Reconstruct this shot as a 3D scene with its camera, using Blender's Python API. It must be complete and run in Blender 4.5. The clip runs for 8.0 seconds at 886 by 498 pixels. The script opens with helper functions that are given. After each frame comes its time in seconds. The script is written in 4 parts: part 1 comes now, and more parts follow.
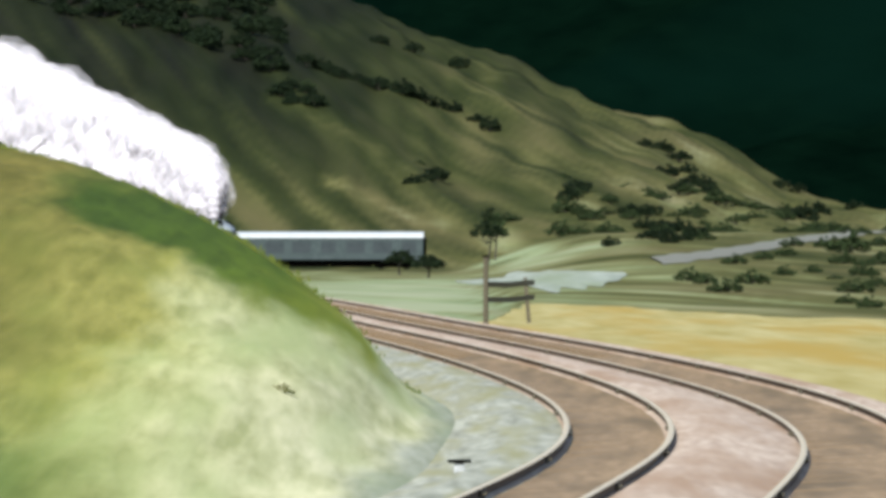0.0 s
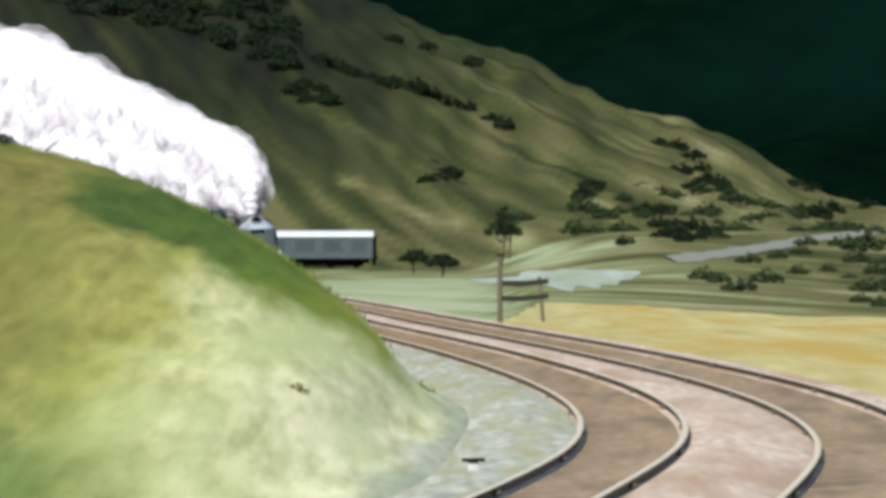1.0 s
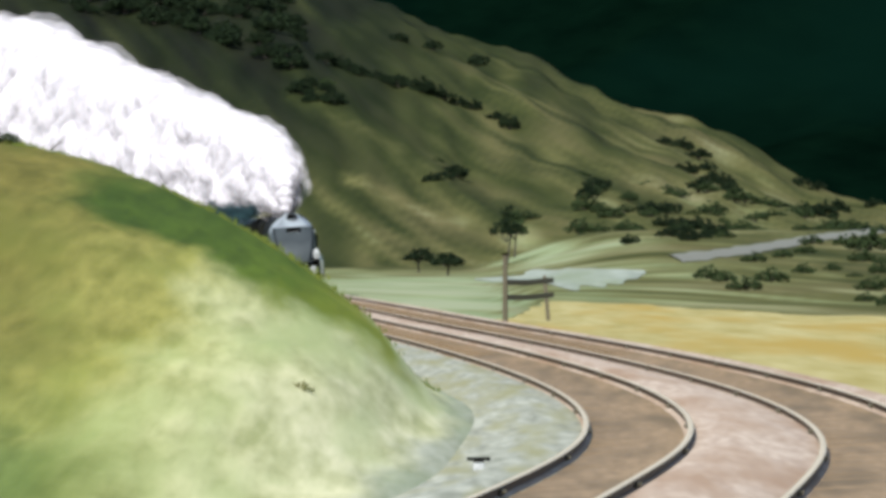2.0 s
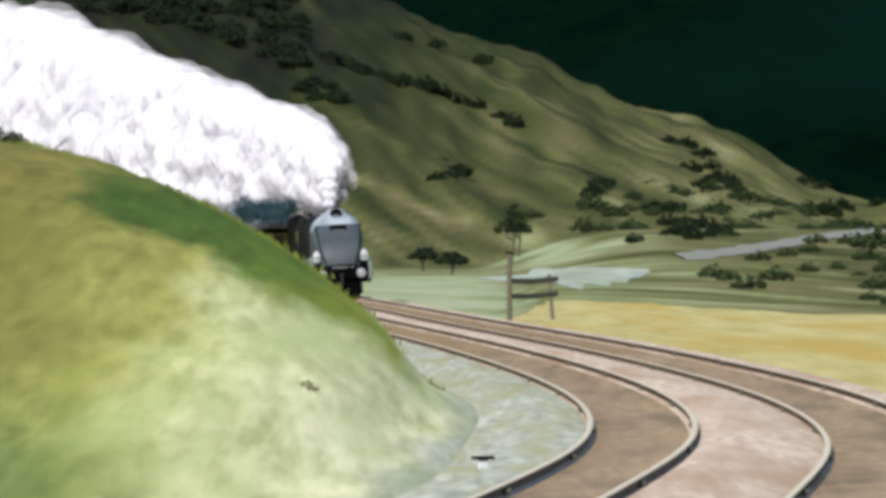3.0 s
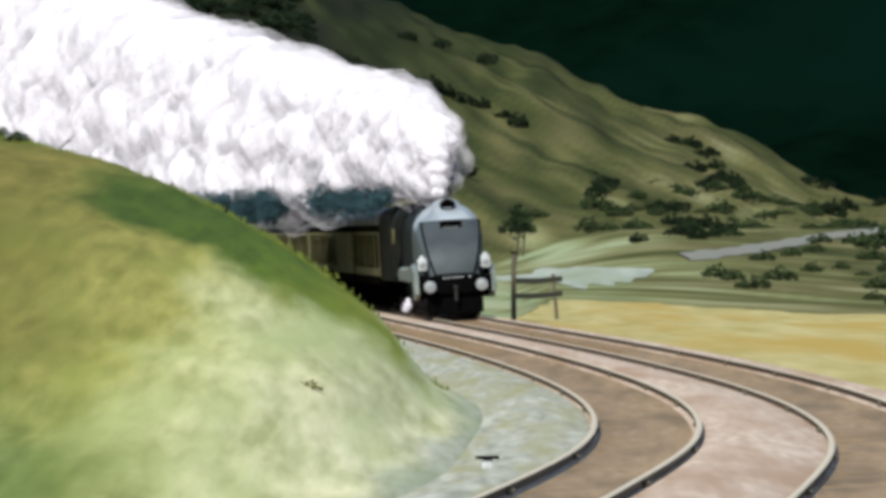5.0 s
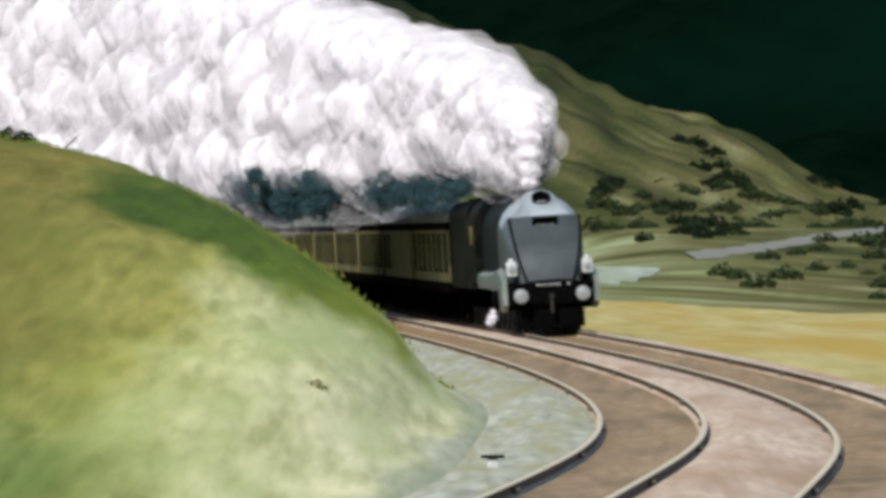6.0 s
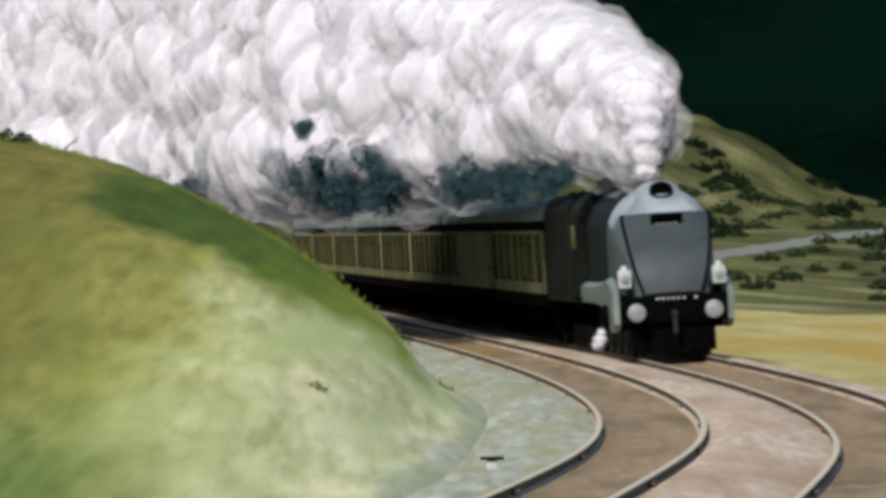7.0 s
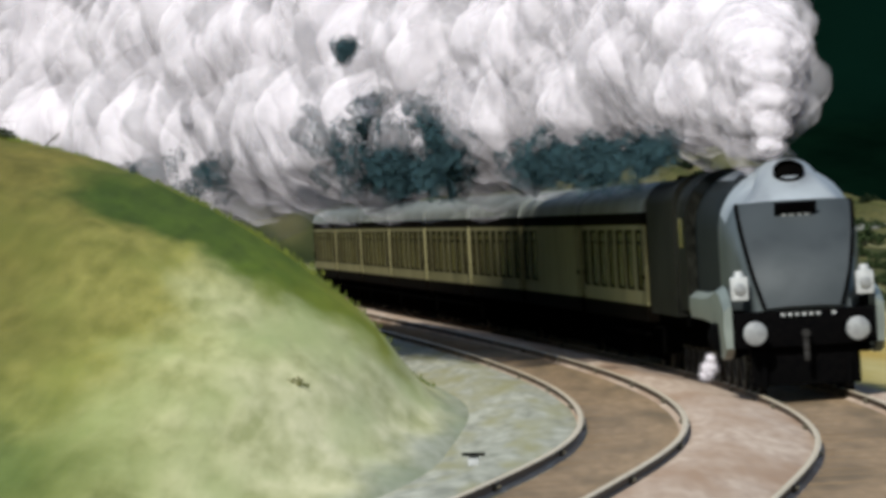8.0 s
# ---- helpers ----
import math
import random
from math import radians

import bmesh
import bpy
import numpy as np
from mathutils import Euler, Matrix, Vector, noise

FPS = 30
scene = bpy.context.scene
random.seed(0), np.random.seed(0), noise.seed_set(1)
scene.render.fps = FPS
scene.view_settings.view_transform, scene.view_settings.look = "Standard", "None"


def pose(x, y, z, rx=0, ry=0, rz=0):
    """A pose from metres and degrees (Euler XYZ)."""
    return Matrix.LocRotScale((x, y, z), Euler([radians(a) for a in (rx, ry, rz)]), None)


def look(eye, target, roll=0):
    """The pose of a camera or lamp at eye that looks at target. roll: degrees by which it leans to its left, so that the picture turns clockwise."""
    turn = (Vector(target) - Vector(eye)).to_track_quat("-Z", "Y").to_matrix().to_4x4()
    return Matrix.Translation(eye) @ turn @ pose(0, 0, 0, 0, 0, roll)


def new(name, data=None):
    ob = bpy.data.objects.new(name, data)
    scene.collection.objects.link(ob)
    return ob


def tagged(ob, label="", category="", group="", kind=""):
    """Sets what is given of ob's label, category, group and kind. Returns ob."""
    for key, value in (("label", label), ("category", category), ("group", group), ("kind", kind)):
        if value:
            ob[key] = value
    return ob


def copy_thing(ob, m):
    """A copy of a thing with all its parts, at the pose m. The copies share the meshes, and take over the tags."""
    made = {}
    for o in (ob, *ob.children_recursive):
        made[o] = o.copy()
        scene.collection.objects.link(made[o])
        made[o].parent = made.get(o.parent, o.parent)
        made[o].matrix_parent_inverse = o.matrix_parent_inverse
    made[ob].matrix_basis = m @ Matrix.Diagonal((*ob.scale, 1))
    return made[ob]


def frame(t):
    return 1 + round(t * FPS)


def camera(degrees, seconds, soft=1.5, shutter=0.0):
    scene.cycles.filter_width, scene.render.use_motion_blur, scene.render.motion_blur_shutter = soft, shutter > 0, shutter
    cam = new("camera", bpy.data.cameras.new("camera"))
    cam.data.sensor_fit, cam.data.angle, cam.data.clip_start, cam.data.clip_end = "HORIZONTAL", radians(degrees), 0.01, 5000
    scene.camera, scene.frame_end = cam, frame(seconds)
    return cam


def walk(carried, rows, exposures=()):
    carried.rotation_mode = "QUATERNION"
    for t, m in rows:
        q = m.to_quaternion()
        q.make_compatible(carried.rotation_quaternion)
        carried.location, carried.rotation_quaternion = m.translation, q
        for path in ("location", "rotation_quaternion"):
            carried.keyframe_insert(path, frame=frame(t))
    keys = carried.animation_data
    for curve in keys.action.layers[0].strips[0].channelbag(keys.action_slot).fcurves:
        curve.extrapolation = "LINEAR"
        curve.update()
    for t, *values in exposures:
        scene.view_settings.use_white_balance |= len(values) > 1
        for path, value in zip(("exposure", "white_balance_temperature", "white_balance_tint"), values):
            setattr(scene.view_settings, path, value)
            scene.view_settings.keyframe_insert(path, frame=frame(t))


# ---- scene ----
# ---------------- camera ----------------
LENS = 12500.0                       # focal length over a picture 1568 wide
EYE_H = 2.73                         # eye above rail level
cam = camera(math.degrees(2 * math.atan(784 / LENS)), 8.0, soft=4.0, shutter=0.5)
U = math.degrees(1 / LENS)
PAN = ((0, -58, 5), (0.5, -42, 6), (1.0, -33, 3), (1.5, -27, 2), (3.0, -16, -1), (3.5, -10, -1), (4.0, -11, -5), (4.5, -12, -1),
       (6.0, 1, -3), (6.5, 0, 3), (7.0, 0, 0), (7.5, -11, -7), (8.0, -33, -7))
walk(cam, [(t, pose(0, 0, EYE_H, 90 + (dy - 20) * U, 0, -(-dx) * U)) for t, dx, dy in PAN], exposures=[(0, 1.0, 6150, 3), (4.5, 0.9, 6150, 3), (6.0, 0.72, 6300, 3), (7.0, 0.52, 6300, 3), (8, 0.54, 6300, 3)])

# ---------------- light ----------------
world = bpy.data.worlds.new("sky")
scene.world = world
world.use_nodes = True
wn = world.node_tree.nodes
sky = wn.new("ShaderNodeTexSky")
sky.sky_type = "NISHITA"
sky.sun_disc = False
SUN_DIR = Vector((-0.26, -0.71, 0.62)).normalized()      # towards the sun
sky.sun_elevation = math.asin(SUN_DIR.z)
sky.sun_rotation = math.atan2(SUN_DIR.x, SUN_DIR.y)
wn["Background"].inputs[1].default_value = 0.095
world.node_tree.links.new(sky.outputs[0], wn["Background"].inputs[0])
sun = new("sun", bpy.data.lights.new("sun", "SUN"))
sun.data.energy = 4.4
sun.data.angle = radians(0.6)
sun.data.color = (1.0, 0.96, 0.92)
sun.matrix_world = look(SUN_DIR * 100, (0, 0, 0))


# ---------------- materials ----------------
def mat(name, a, b=None, rough=0.8, metal=0.0, fine=0.0, coarse=0.0, bump=0.0, spec=0.5, c=None, stretch=(1, 1, 1), turn=0.0):
    """Two colours mixed by noise of two sizes (metres), a third in coarse patches, and a bump."""
    m = bpy.data.materials.new(name)
    m.use_nodes = True
    nt = m.node_tree
    p = nt.nodes["Principled BSDF"]
    p.inputs["Roughness"].default_value = rough
    p.inputs["Metallic"].default_value = metal
    p.inputs["Specular IOR Level"].default_value = spec
    if b is None:
        p.inputs["Base Color"].default_value = (*a, 1)
        return m
    co = nt.nodes.new("ShaderNodeTexCoord")
    mp = nt.nodes.new("ShaderNodeMapping")
    mp.vector_type = "TEXTURE"
    mp.inputs["Scale"].default_value = [1 / s for s in stretch]
    mp.inputs["Rotation"].default_value = (0, 0, radians(turn))
    nt.links.new(co.outputs["Object"], mp.inputs["Vector"])

    def nz(size, detail):
        n = nt.nodes.new("ShaderNodeTexNoise")
        n.inputs["Scale"].default_value = 1.0 / size
        n.inputs["Detail"].default_value = detail
        nt.links.new(mp.outputs[0], n.inputs["Vector"])
        return n
    n1, n2 = nz(fine or 0.3, 5), nz(coarse or 4.0, 3)
    r1 = nt.nodes.new("ShaderNodeMapRange")
    r1.inputs[1].default_value, r1.inputs[2].default_value = 0.32, 0.68
    nt.links.new(n1.outputs["Fac"], r1.inputs[0])
    mx = nt.nodes.new("ShaderNodeMix")
    mx.data_type = "RGBA"
    mx.inputs[6].default_value, mx.inputs[7].default_value = (*a, 1), (*b, 1)
    nt.links.new(r1.outputs[0], mx.inputs[0])
    r2 = nt.nodes.new("ShaderNodeMapRange")
    r2.inputs[1].default_value, r2.inputs[2].default_value = 0.45, 0.66
    nt.links.new(n2.outputs["Fac"], r2.inputs[0])
    m2 = nt.nodes.new("ShaderNodeMix")
    m2.data_type = "RGBA"
    cc = c or tuple(0.5 * (x + y) for x, y in zip(a, b))
    m2.inputs[7].default_value = (*cc, 1)
    nt.links.new(r2.outputs[0], m2.inputs[0])
    nt.links.new(mx.outputs[2], m2.inputs[6])
    nt.links.new(m2.outputs[2], p.inputs["Base Color"])
    if bump:
        bp = nt.nodes.new("ShaderNodeBump")
        bp.inputs["Strength"].default_value = 0.6
        bp.inputs["Distance"].default_value = bump
        nt.links.new(n1.outputs["Fac"], bp.inputs["Height"])
        nt.links.new(bp.outputs[0], p.inputs["Normal"])
    return m


def grass_material():
    """Bank grass: brown-olive on the far crest, pale seeding stalks near the line, green near the foot, and a lush belt across the bend."""
    m = mat("meadow grass", (0.64, 0.67, 0.52), (1.13, 1.11, 1.10), 0.9, fine=0.32, coarse=1.3, bump=0.05, c=(0.72, 0.81, 0.62), spec=0.1, stretch=(1, 0.07, 0.6))
    nt = m.node_tree
    add_node, link = nt.nodes.new, nt.links.new
    co, sp, wob = add_node("ShaderNodeTexCoord"), add_node("ShaderNodeSeparateXYZ"), add_node("ShaderNodeTexNoise")
    link(co.outputs["Object"], sp.inputs[0])
    wob.inputs["Scale"].default_value, wob.inputs["Detail"].default_value = 0.55, 5
    long_y = add_node("ShaderNodeVectorMath")
    long_y.operation = "MULTIPLY"
    long_y.inputs[1].default_value = (1, 0.14, 1)
    link(co.outputs["Object"], long_y.inputs[0])
    link(long_y.outputs[0], wob.inputs["Vector"])

    def shifted(axis, amount):
        n = add_node("ShaderNodeMath")
        n.operation = "MULTIPLY_ADD"
        n.inputs[1].default_value = amount
        link(wob.outputs["Fac"], n.inputs[0])
        link(sp.outputs[axis], n.inputs[2])
        return n

    def span(src, a, b):
        n = add_node("ShaderNodeMapRange")
        n.interpolation_type = "SMOOTHSTEP"
        n.inputs[1].default_value, n.inputs[2].default_value = a, b
        link(src.outputs[0], n.inputs[0])
        return n

    def ramp(src, stops):
        r = add_node("ShaderNodeValToRGB")
        els = r.color_ramp.elements
        els[0].position, els[0].color = stops[0][0], (*stops[0][1], 1)
        els[1].position, els[1].color = stops[-1][0], (*stops[-1][1], 1)
        for p, c in stops[1:-1]:
            els.new(p).color = (*c, 1)
        link(src.outputs[0], r.inputs[0])
        return r

    def blend(fac, a, b):
        n = add_node("ShaderNodeMix")
        n.data_type = "RGBA"
        link(fac.outputs[0], n.inputs[0])
        link(a, n.inputs[6])
        if isinstance(b, tuple):
            n.inputs[7].default_value = (*b, 1)
        else:
            link(b, n.inputs[7])
        return n

    def times(a, b):
        n = add_node("ShaderNodeMath")
        n.operation = "MULTIPLY"
        link(a.outputs[0], n.inputs[0])
        link(b.outputs[0], n.inputs[1])
        return n
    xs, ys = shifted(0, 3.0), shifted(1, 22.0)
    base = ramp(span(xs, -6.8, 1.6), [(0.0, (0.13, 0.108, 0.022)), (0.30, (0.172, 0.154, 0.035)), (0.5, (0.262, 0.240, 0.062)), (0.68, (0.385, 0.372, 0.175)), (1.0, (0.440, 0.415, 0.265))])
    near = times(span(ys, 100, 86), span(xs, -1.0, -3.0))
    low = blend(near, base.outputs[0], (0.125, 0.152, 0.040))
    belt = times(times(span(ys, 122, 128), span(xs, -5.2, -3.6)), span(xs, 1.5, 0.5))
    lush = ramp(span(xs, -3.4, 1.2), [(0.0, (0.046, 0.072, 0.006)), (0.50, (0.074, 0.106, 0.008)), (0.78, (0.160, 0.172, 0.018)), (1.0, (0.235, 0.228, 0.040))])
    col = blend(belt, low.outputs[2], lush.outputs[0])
    grain = [n for n in nt.nodes if n.bl_idname == "ShaderNodeMix"][1]
    mul = add_node("ShaderNodeMix")
    mul.data_type, mul.blend_type = "RGBA", "MULTIPLY"
    mul.inputs[0].default_value = 1
    # thinning into gravel at the foot
    foot = add_node("ShaderNodeAttribute")
    foot.attribute_name = "foot"
    ragged = add_node("ShaderNodeMath")
    ragged.operation = "MULTIPLY_ADD"
    ragged.inputs[1].default_value = -1.5
    link(wob.outputs["Fac"], ragged.inputs[0])
    link(foot.outputs["Fac"], ragged.inputs[2])
    col = blend(span(ragged, -0.30, -1.0), col.outputs[2], (0.26, 0.262, 0.205))
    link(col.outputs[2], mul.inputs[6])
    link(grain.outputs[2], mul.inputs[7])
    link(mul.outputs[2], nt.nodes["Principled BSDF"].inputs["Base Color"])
    return m


M_GRASS = grass_material()
M_FIELD = mat("dry field", (0.235, 0.190, 0.062), (0.325, 0.275, 0.125), 0.95, fine=0.9, coarse=3.5, bump=0.04, c=(0.268, 0.185, 0.045), spec=0.1, stretch=(1, 0.08, 1))
def hill_material():
    """Hill pasture, from dark ground through olive turf to pale grazed ground, by the cover of the land."""
    m = mat("hill pasture", (0.72, 0.76, 0.66), (1.18, 1.14, 1.05), 0.95, fine=2.0, coarse=6, bump=0.2, c=(1.25, 1.12, 1.2), spec=0.03, stretch=(1, 0.10, 0.001), turn=10.5)
    nt = m.node_tree
    cover, ramp, mul = (nt.nodes.new("ShaderNode" + k) for k in ("Attribute", "ValToRGB", "Mix"))
    grain = [n for n in nt.nodes if n.bl_idname == "ShaderNodeMix"][1]
    cover.attribute_name = "cover"
    els = ramp.color_ramp.elements
    els[0].position, els[0].color = 0.0, (0.0060, 0.0068, 0.0050, 1)
    els[1].position, els[1].color = 1.0, (0.185, 0.215, 0.125, 1)
    for p, c in ((0.25, (0.0125, 0.0160, 0.0062)), (0.45, (0.028, 0.033, 0.0110)), (0.65, (0.070, 0.068, 0.026)), (0.82, (0.130, 0.134, 0.064))):
        els.new(p).color = (*c, 1)
    mul.data_type, mul.blend_type = "RGBA", "MULTIPLY"
    mul.inputs[0].default_value = 1
    nt.links.new(cover.outputs["Fac"], ramp.inputs[0])
    nt.links.new(ramp.outputs[0], mul.inputs[6])
    nt.links.new(grain.outputs[2], mul.inputs[7])
    nt.links.new(mul.outputs[2], nt.nodes["Principled BSDF"].inputs["Base Color"])
    return m


M_HILL = hill_material()
# Darker than any forest: cloud shade over the slope is put into the colour.
M_MOUNT = mat("shaded forest slope", (0.0004, 0.0021, 0.0012), (0.0010, 0.0042, 0.0022), 0.95, fine=14, coarse=90, bump=1.5, c=(0.0010, 0.0050, 0.0032), spec=0.0)
M_BALLAST = mat("pink granite ballast", (0.265, 0.185, 0.132), (0.410, 0.315, 0.240), 0.9, fine=0.16, coarse=1.1, bump=0.03, c=(0.240, 0.150, 0.090), stretch=(1, 0.10, 1))
M_FOUR = mat("oil-stained ballast", (0.135, 0.082, 0.036), (0.215, 0.140, 0.072), 0.9, fine=0.14, coarse=0.7, bump=0.03, c=(0.095, 0.060, 0.025), stretch=(1, 0.08, 1))
M_CESS = mat("grey cess gravel", (0.155, 0.152, 0.112), (0.315, 0.306, 0.245), 0.9, fine=0.20, coarse=0.6, bump=0.03, c=(0.190, 0.176, 0.085), stretch=(1, 0.09, 1))
M_VERGE = mat("grassy gravel verge", (0.20, 0.20, 0.14), (0.27, 0.265, 0.19), 0.9, fine=0.25, coarse=0.8, bump=0.03, c=(0.24, 0.24, 0.12), spec=0.1, stretch=(1, 0.4, 1))
M_ROAD = mat("pale gravel road", (0.095, 0.090, 0.068), (0.135, 0.128, 0.10), 0.95, fine=0.8, coarse=5, bump=0.03)
M_YARD = mat("pale gravel", (0.17, 0.185, 0.145), (0.25, 0.265, 0.215), 0.95, fine=0.8, coarse=4, bump=0.03, c=(0.15, 0.17, 0.10), stretch=(1, 0.05, 1))
M_RAILSIDE = mat("rusty rail web", (0.050, 0.027, 0.012), (0.090, 0.052, 0.026), 0.8, fine=0.05, coarse=1.0, bump=0.003)
M_RAILTOP = mat("worn rail head", (0.33, 0.265, 0.175), (0.47, 0.39, 0.28), 0.5, metal=0.0, fine=0.3, coarse=4.0)
M_SLEEPER = mat("weathered timber", (0.105, 0.064, 0.028), (0.175, 0.112, 0.056), 0.9, fine=0.12, coarse=0.9, bump=0.01)
def vary(m, low, high):
    """Let alike pieces differ in tone."""
    nt = m.node_tree
    info, span, mul = (nt.nodes.new("ShaderNode" + k) for k in ("ObjectInfo", "MapRange", "Mix"))
    mul.data_type, mul.blend_type = "RGBA", "MULTIPLY"
    mul.inputs[0].default_value = 1
    span.inputs[3].default_value, span.inputs[4].default_value = low, high
    base = nt.nodes["Principled BSDF"].inputs["Base Color"]
    nt.links.new(info.outputs["Random"], span.inputs[0])
    nt.links.new(base.links[0].from_socket, mul.inputs[6])
    nt.links.new(span.outputs[0], mul.inputs[7])
    nt.links.new(mul.outputs[2], base)


vary(M_SLEEPER, 0.8, 1.2)
M_POST = mat("old fence wood", (0.047, 0.0376, 0.02115), (0.0752, 0.0611, 0.0376), 0.9, fine=0.04, coarse=0.5, bump=0.01)
M_LEAF = mat("shrub leaves", (0.004, 0.0085, 0.003), (0.010, 0.017, 0.0055), 0.8, fine=0.5, coarse=3, spec=0.1)
M_LEAF2 = mat("pale shrub leaves", (0.014, 0.024, 0.008), (0.030, 0.042, 0.014), 0.8, fine=0.5, coarse=3, spec=0.1)
M_DIM = mat("dim coach glass", (0.028, 0.034, 0.036), (0.040, 0.047, 0.050), 0.5, fine=0.5, coarse=2.0, spec=0.1)
M_BLADE = mat("weed leaves", (0.10, 0.095, 0.028), (0.15, 0.14, 0.05), 0.8, fine=0.6, coarse=2.5, c=(0.09, 0.10, 0.025), spec=0.1)
M_BARK = mat("bark", (0.0235, 0.0188, 0.0141), (0.0423, 0.0329, 0.0235), 0.9, fine=0.05, coarse=0.5, bump=0.01)

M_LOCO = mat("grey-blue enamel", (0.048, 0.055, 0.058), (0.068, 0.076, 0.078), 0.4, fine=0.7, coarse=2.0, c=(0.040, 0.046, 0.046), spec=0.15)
M_HOOD = mat("pale grey hood", (0.18, 0.195, 0.21), (0.26, 0.278, 0.295), 0.5, fine=0.5, coarse=1.0, c=(0.13, 0.14, 0.155))
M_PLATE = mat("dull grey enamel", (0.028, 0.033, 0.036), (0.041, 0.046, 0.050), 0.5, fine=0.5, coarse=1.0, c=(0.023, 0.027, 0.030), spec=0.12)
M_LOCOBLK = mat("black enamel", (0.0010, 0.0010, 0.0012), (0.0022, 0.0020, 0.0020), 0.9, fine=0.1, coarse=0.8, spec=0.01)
# Near-black because the shade on the casing's side is part of this colour.
M_CASING = mat("blue-black casing with shade", (0.006, 0.008, 0.009), (0.011, 0.013, 0.013), 0.6, fine=0.5, coarse=1.5, spec=0.06)
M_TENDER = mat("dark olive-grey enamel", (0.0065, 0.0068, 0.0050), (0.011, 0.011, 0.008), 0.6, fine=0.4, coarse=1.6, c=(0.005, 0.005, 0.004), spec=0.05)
M_VALANCE = mat("pale grey-green enamel", (0.115, 0.13, 0.115), (0.15, 0.165, 0.145), 0.45, fine=0.4, coarse=1.0, c=(0.085, 0.095, 0.085), spec=0.4)
M_STALK = mat("deep green long grass", (0.040, 0.058, 0.010), (0.095, 0.105, 0.018), 0.9, fine=0.9, coarse=2.0, c=(0.06, 0.075, 0.016), spec=0.1)
# Blacker than soot alone: the shade beneath the train is mixed into it.
M_SOOT = mat("shade-dark sooty iron", (0.0008, 0.0008, 0.0008), (0.0020, 0.0018, 0.0016), 0.95, fine=0.1, coarse=0.6, spec=0.0)
M_STEEL = mat("dulled steel", (0.15, 0.15, 0.155), (0.26, 0.26, 0.26), 0.4, metal=0.5, fine=0.1, coarse=0.4)
M_WHITE = mat("grimy white enamel", (0.18, 0.18, 0.18), (0.34, 0.34, 0.335), 0.5, fine=0.1, coarse=0.4)
M_WHEEL = mat("wheel iron", (0.006, 0.0056, 0.005), (0.012, 0.010, 0.009), 0.6, fine=0.1, coarse=0.6, spec=0.2)
M_CREAM = mat("cream coach paint", (0.175, 0.155, 0.070), (0.225, 0.200, 0.098), 0.5, fine=0.4, coarse=2.0, c=(0.15, 0.135, 0.06), spec=0.3)
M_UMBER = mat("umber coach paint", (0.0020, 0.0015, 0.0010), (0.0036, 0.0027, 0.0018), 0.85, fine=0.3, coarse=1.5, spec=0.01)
M_ROOF = mat("grey coach roof", (0.115, 0.120, 0.100), (0.165, 0.170, 0.145), 0.6, fine=0.4, coarse=3.0, c=(0.205, 0.210, 0.185))
# The sunlit bank mirrored in the panes is painted as their yellow-olive colour.
M_GLASS = mat("coach glass with bank reflection", (0.105, 0.088, 0.026), (0.165, 0.145, 0.050), 0.25, fine=0.9, coarse=1.1, c=(0.050, 0.034, 0.016), spec=0.4)
M_BLUE = mat("grey-blue coach paint", (0.036, 0.047, 0.046), (0.050, 0.062, 0.062), 0.7, fine=0.4, coarse=2.0, spec=0.1)
M_PALE = mat("pale grey coach roof", (0.2914, 0.3008, 0.3102), (0.3478, 0.3525, 0.3572), 0.5, fine=0.4, coarse=2.0)


def steam_material(name, colour, alpha, bend, torn=0.0):
    """Steam scatters the light within it, so its shading normal leans towards the sun; every skin lets part of the light through, in patches where torn."""
    m = bpy.data.materials.new(name)
    m.use_nodes = True
    nt = m.node_tree
    add_node, link = nt.nodes.new, nt.links.new
    nt.nodes.remove(nt.nodes["Principled BSDF"])
    out = nt.nodes["Material Output"]
    d, t, mix, geo, lean, unit = (add_node("ShaderNode" + k) for k in ("BsdfDiffuse", "BsdfTranslucent", "MixShader", "NewGeometry", "Mix", "VectorMath"))
    d.inputs[0].default_value = t.inputs[0].default_value = (*colour, 1)
    lean.data_type = "VECTOR"
    lean.inputs[0].default_value = bend
    lean.inputs[5].default_value = SUN_DIR
    unit.operation = "NORMALIZE"
    link(geo.outputs["Normal"], lean.inputs[4])
    link(lean.outputs[1], unit.inputs[0])
    link(unit.outputs[0], d.inputs["Normal"])
    mix.inputs[0].default_value = 0.15
    link(d.outputs[0], mix.inputs[1])
    link(t.outputs[0], mix.inputs[2])
    co, n, r, tr, last = (add_node("ShaderNode" + k) for k in ("TexCoord", "TexNoise", "MapRange", "BsdfTransparent", "MixShader"))
    n.inputs["Scale"].default_value, n.inputs["Detail"].default_value = (2.6, 6) if torn else (1.7, 4)
    link(co.outputs["Object"], n.inputs["Vector"])
    r.inputs[1].default_value, r.inputs[2].default_value = 0.3 + 0.16 * torn, 0.7 - 0.06 * torn
    r.inputs[3].default_value, r.inputs[4].default_value = alpha * 0.6 * (1 - torn), alpha * 1.4
    link(n.outputs["Fac"], r.inputs[0])
    link(r.outputs[0], last.inputs[0])
    link(tr.outputs[0], last.inputs[1])
    link(mix.outputs[0], last.inputs[2])
    link(last.outputs[0], out.inputs["Surface"])
    return m


M_STEAM = steam_material("dense white steam", (0.78, 0.722, 0.765), 0.36, 0.94)
M_WISP = steam_material("thin steam", (0.78, 0.722, 0.765), 0.12, 0.94)
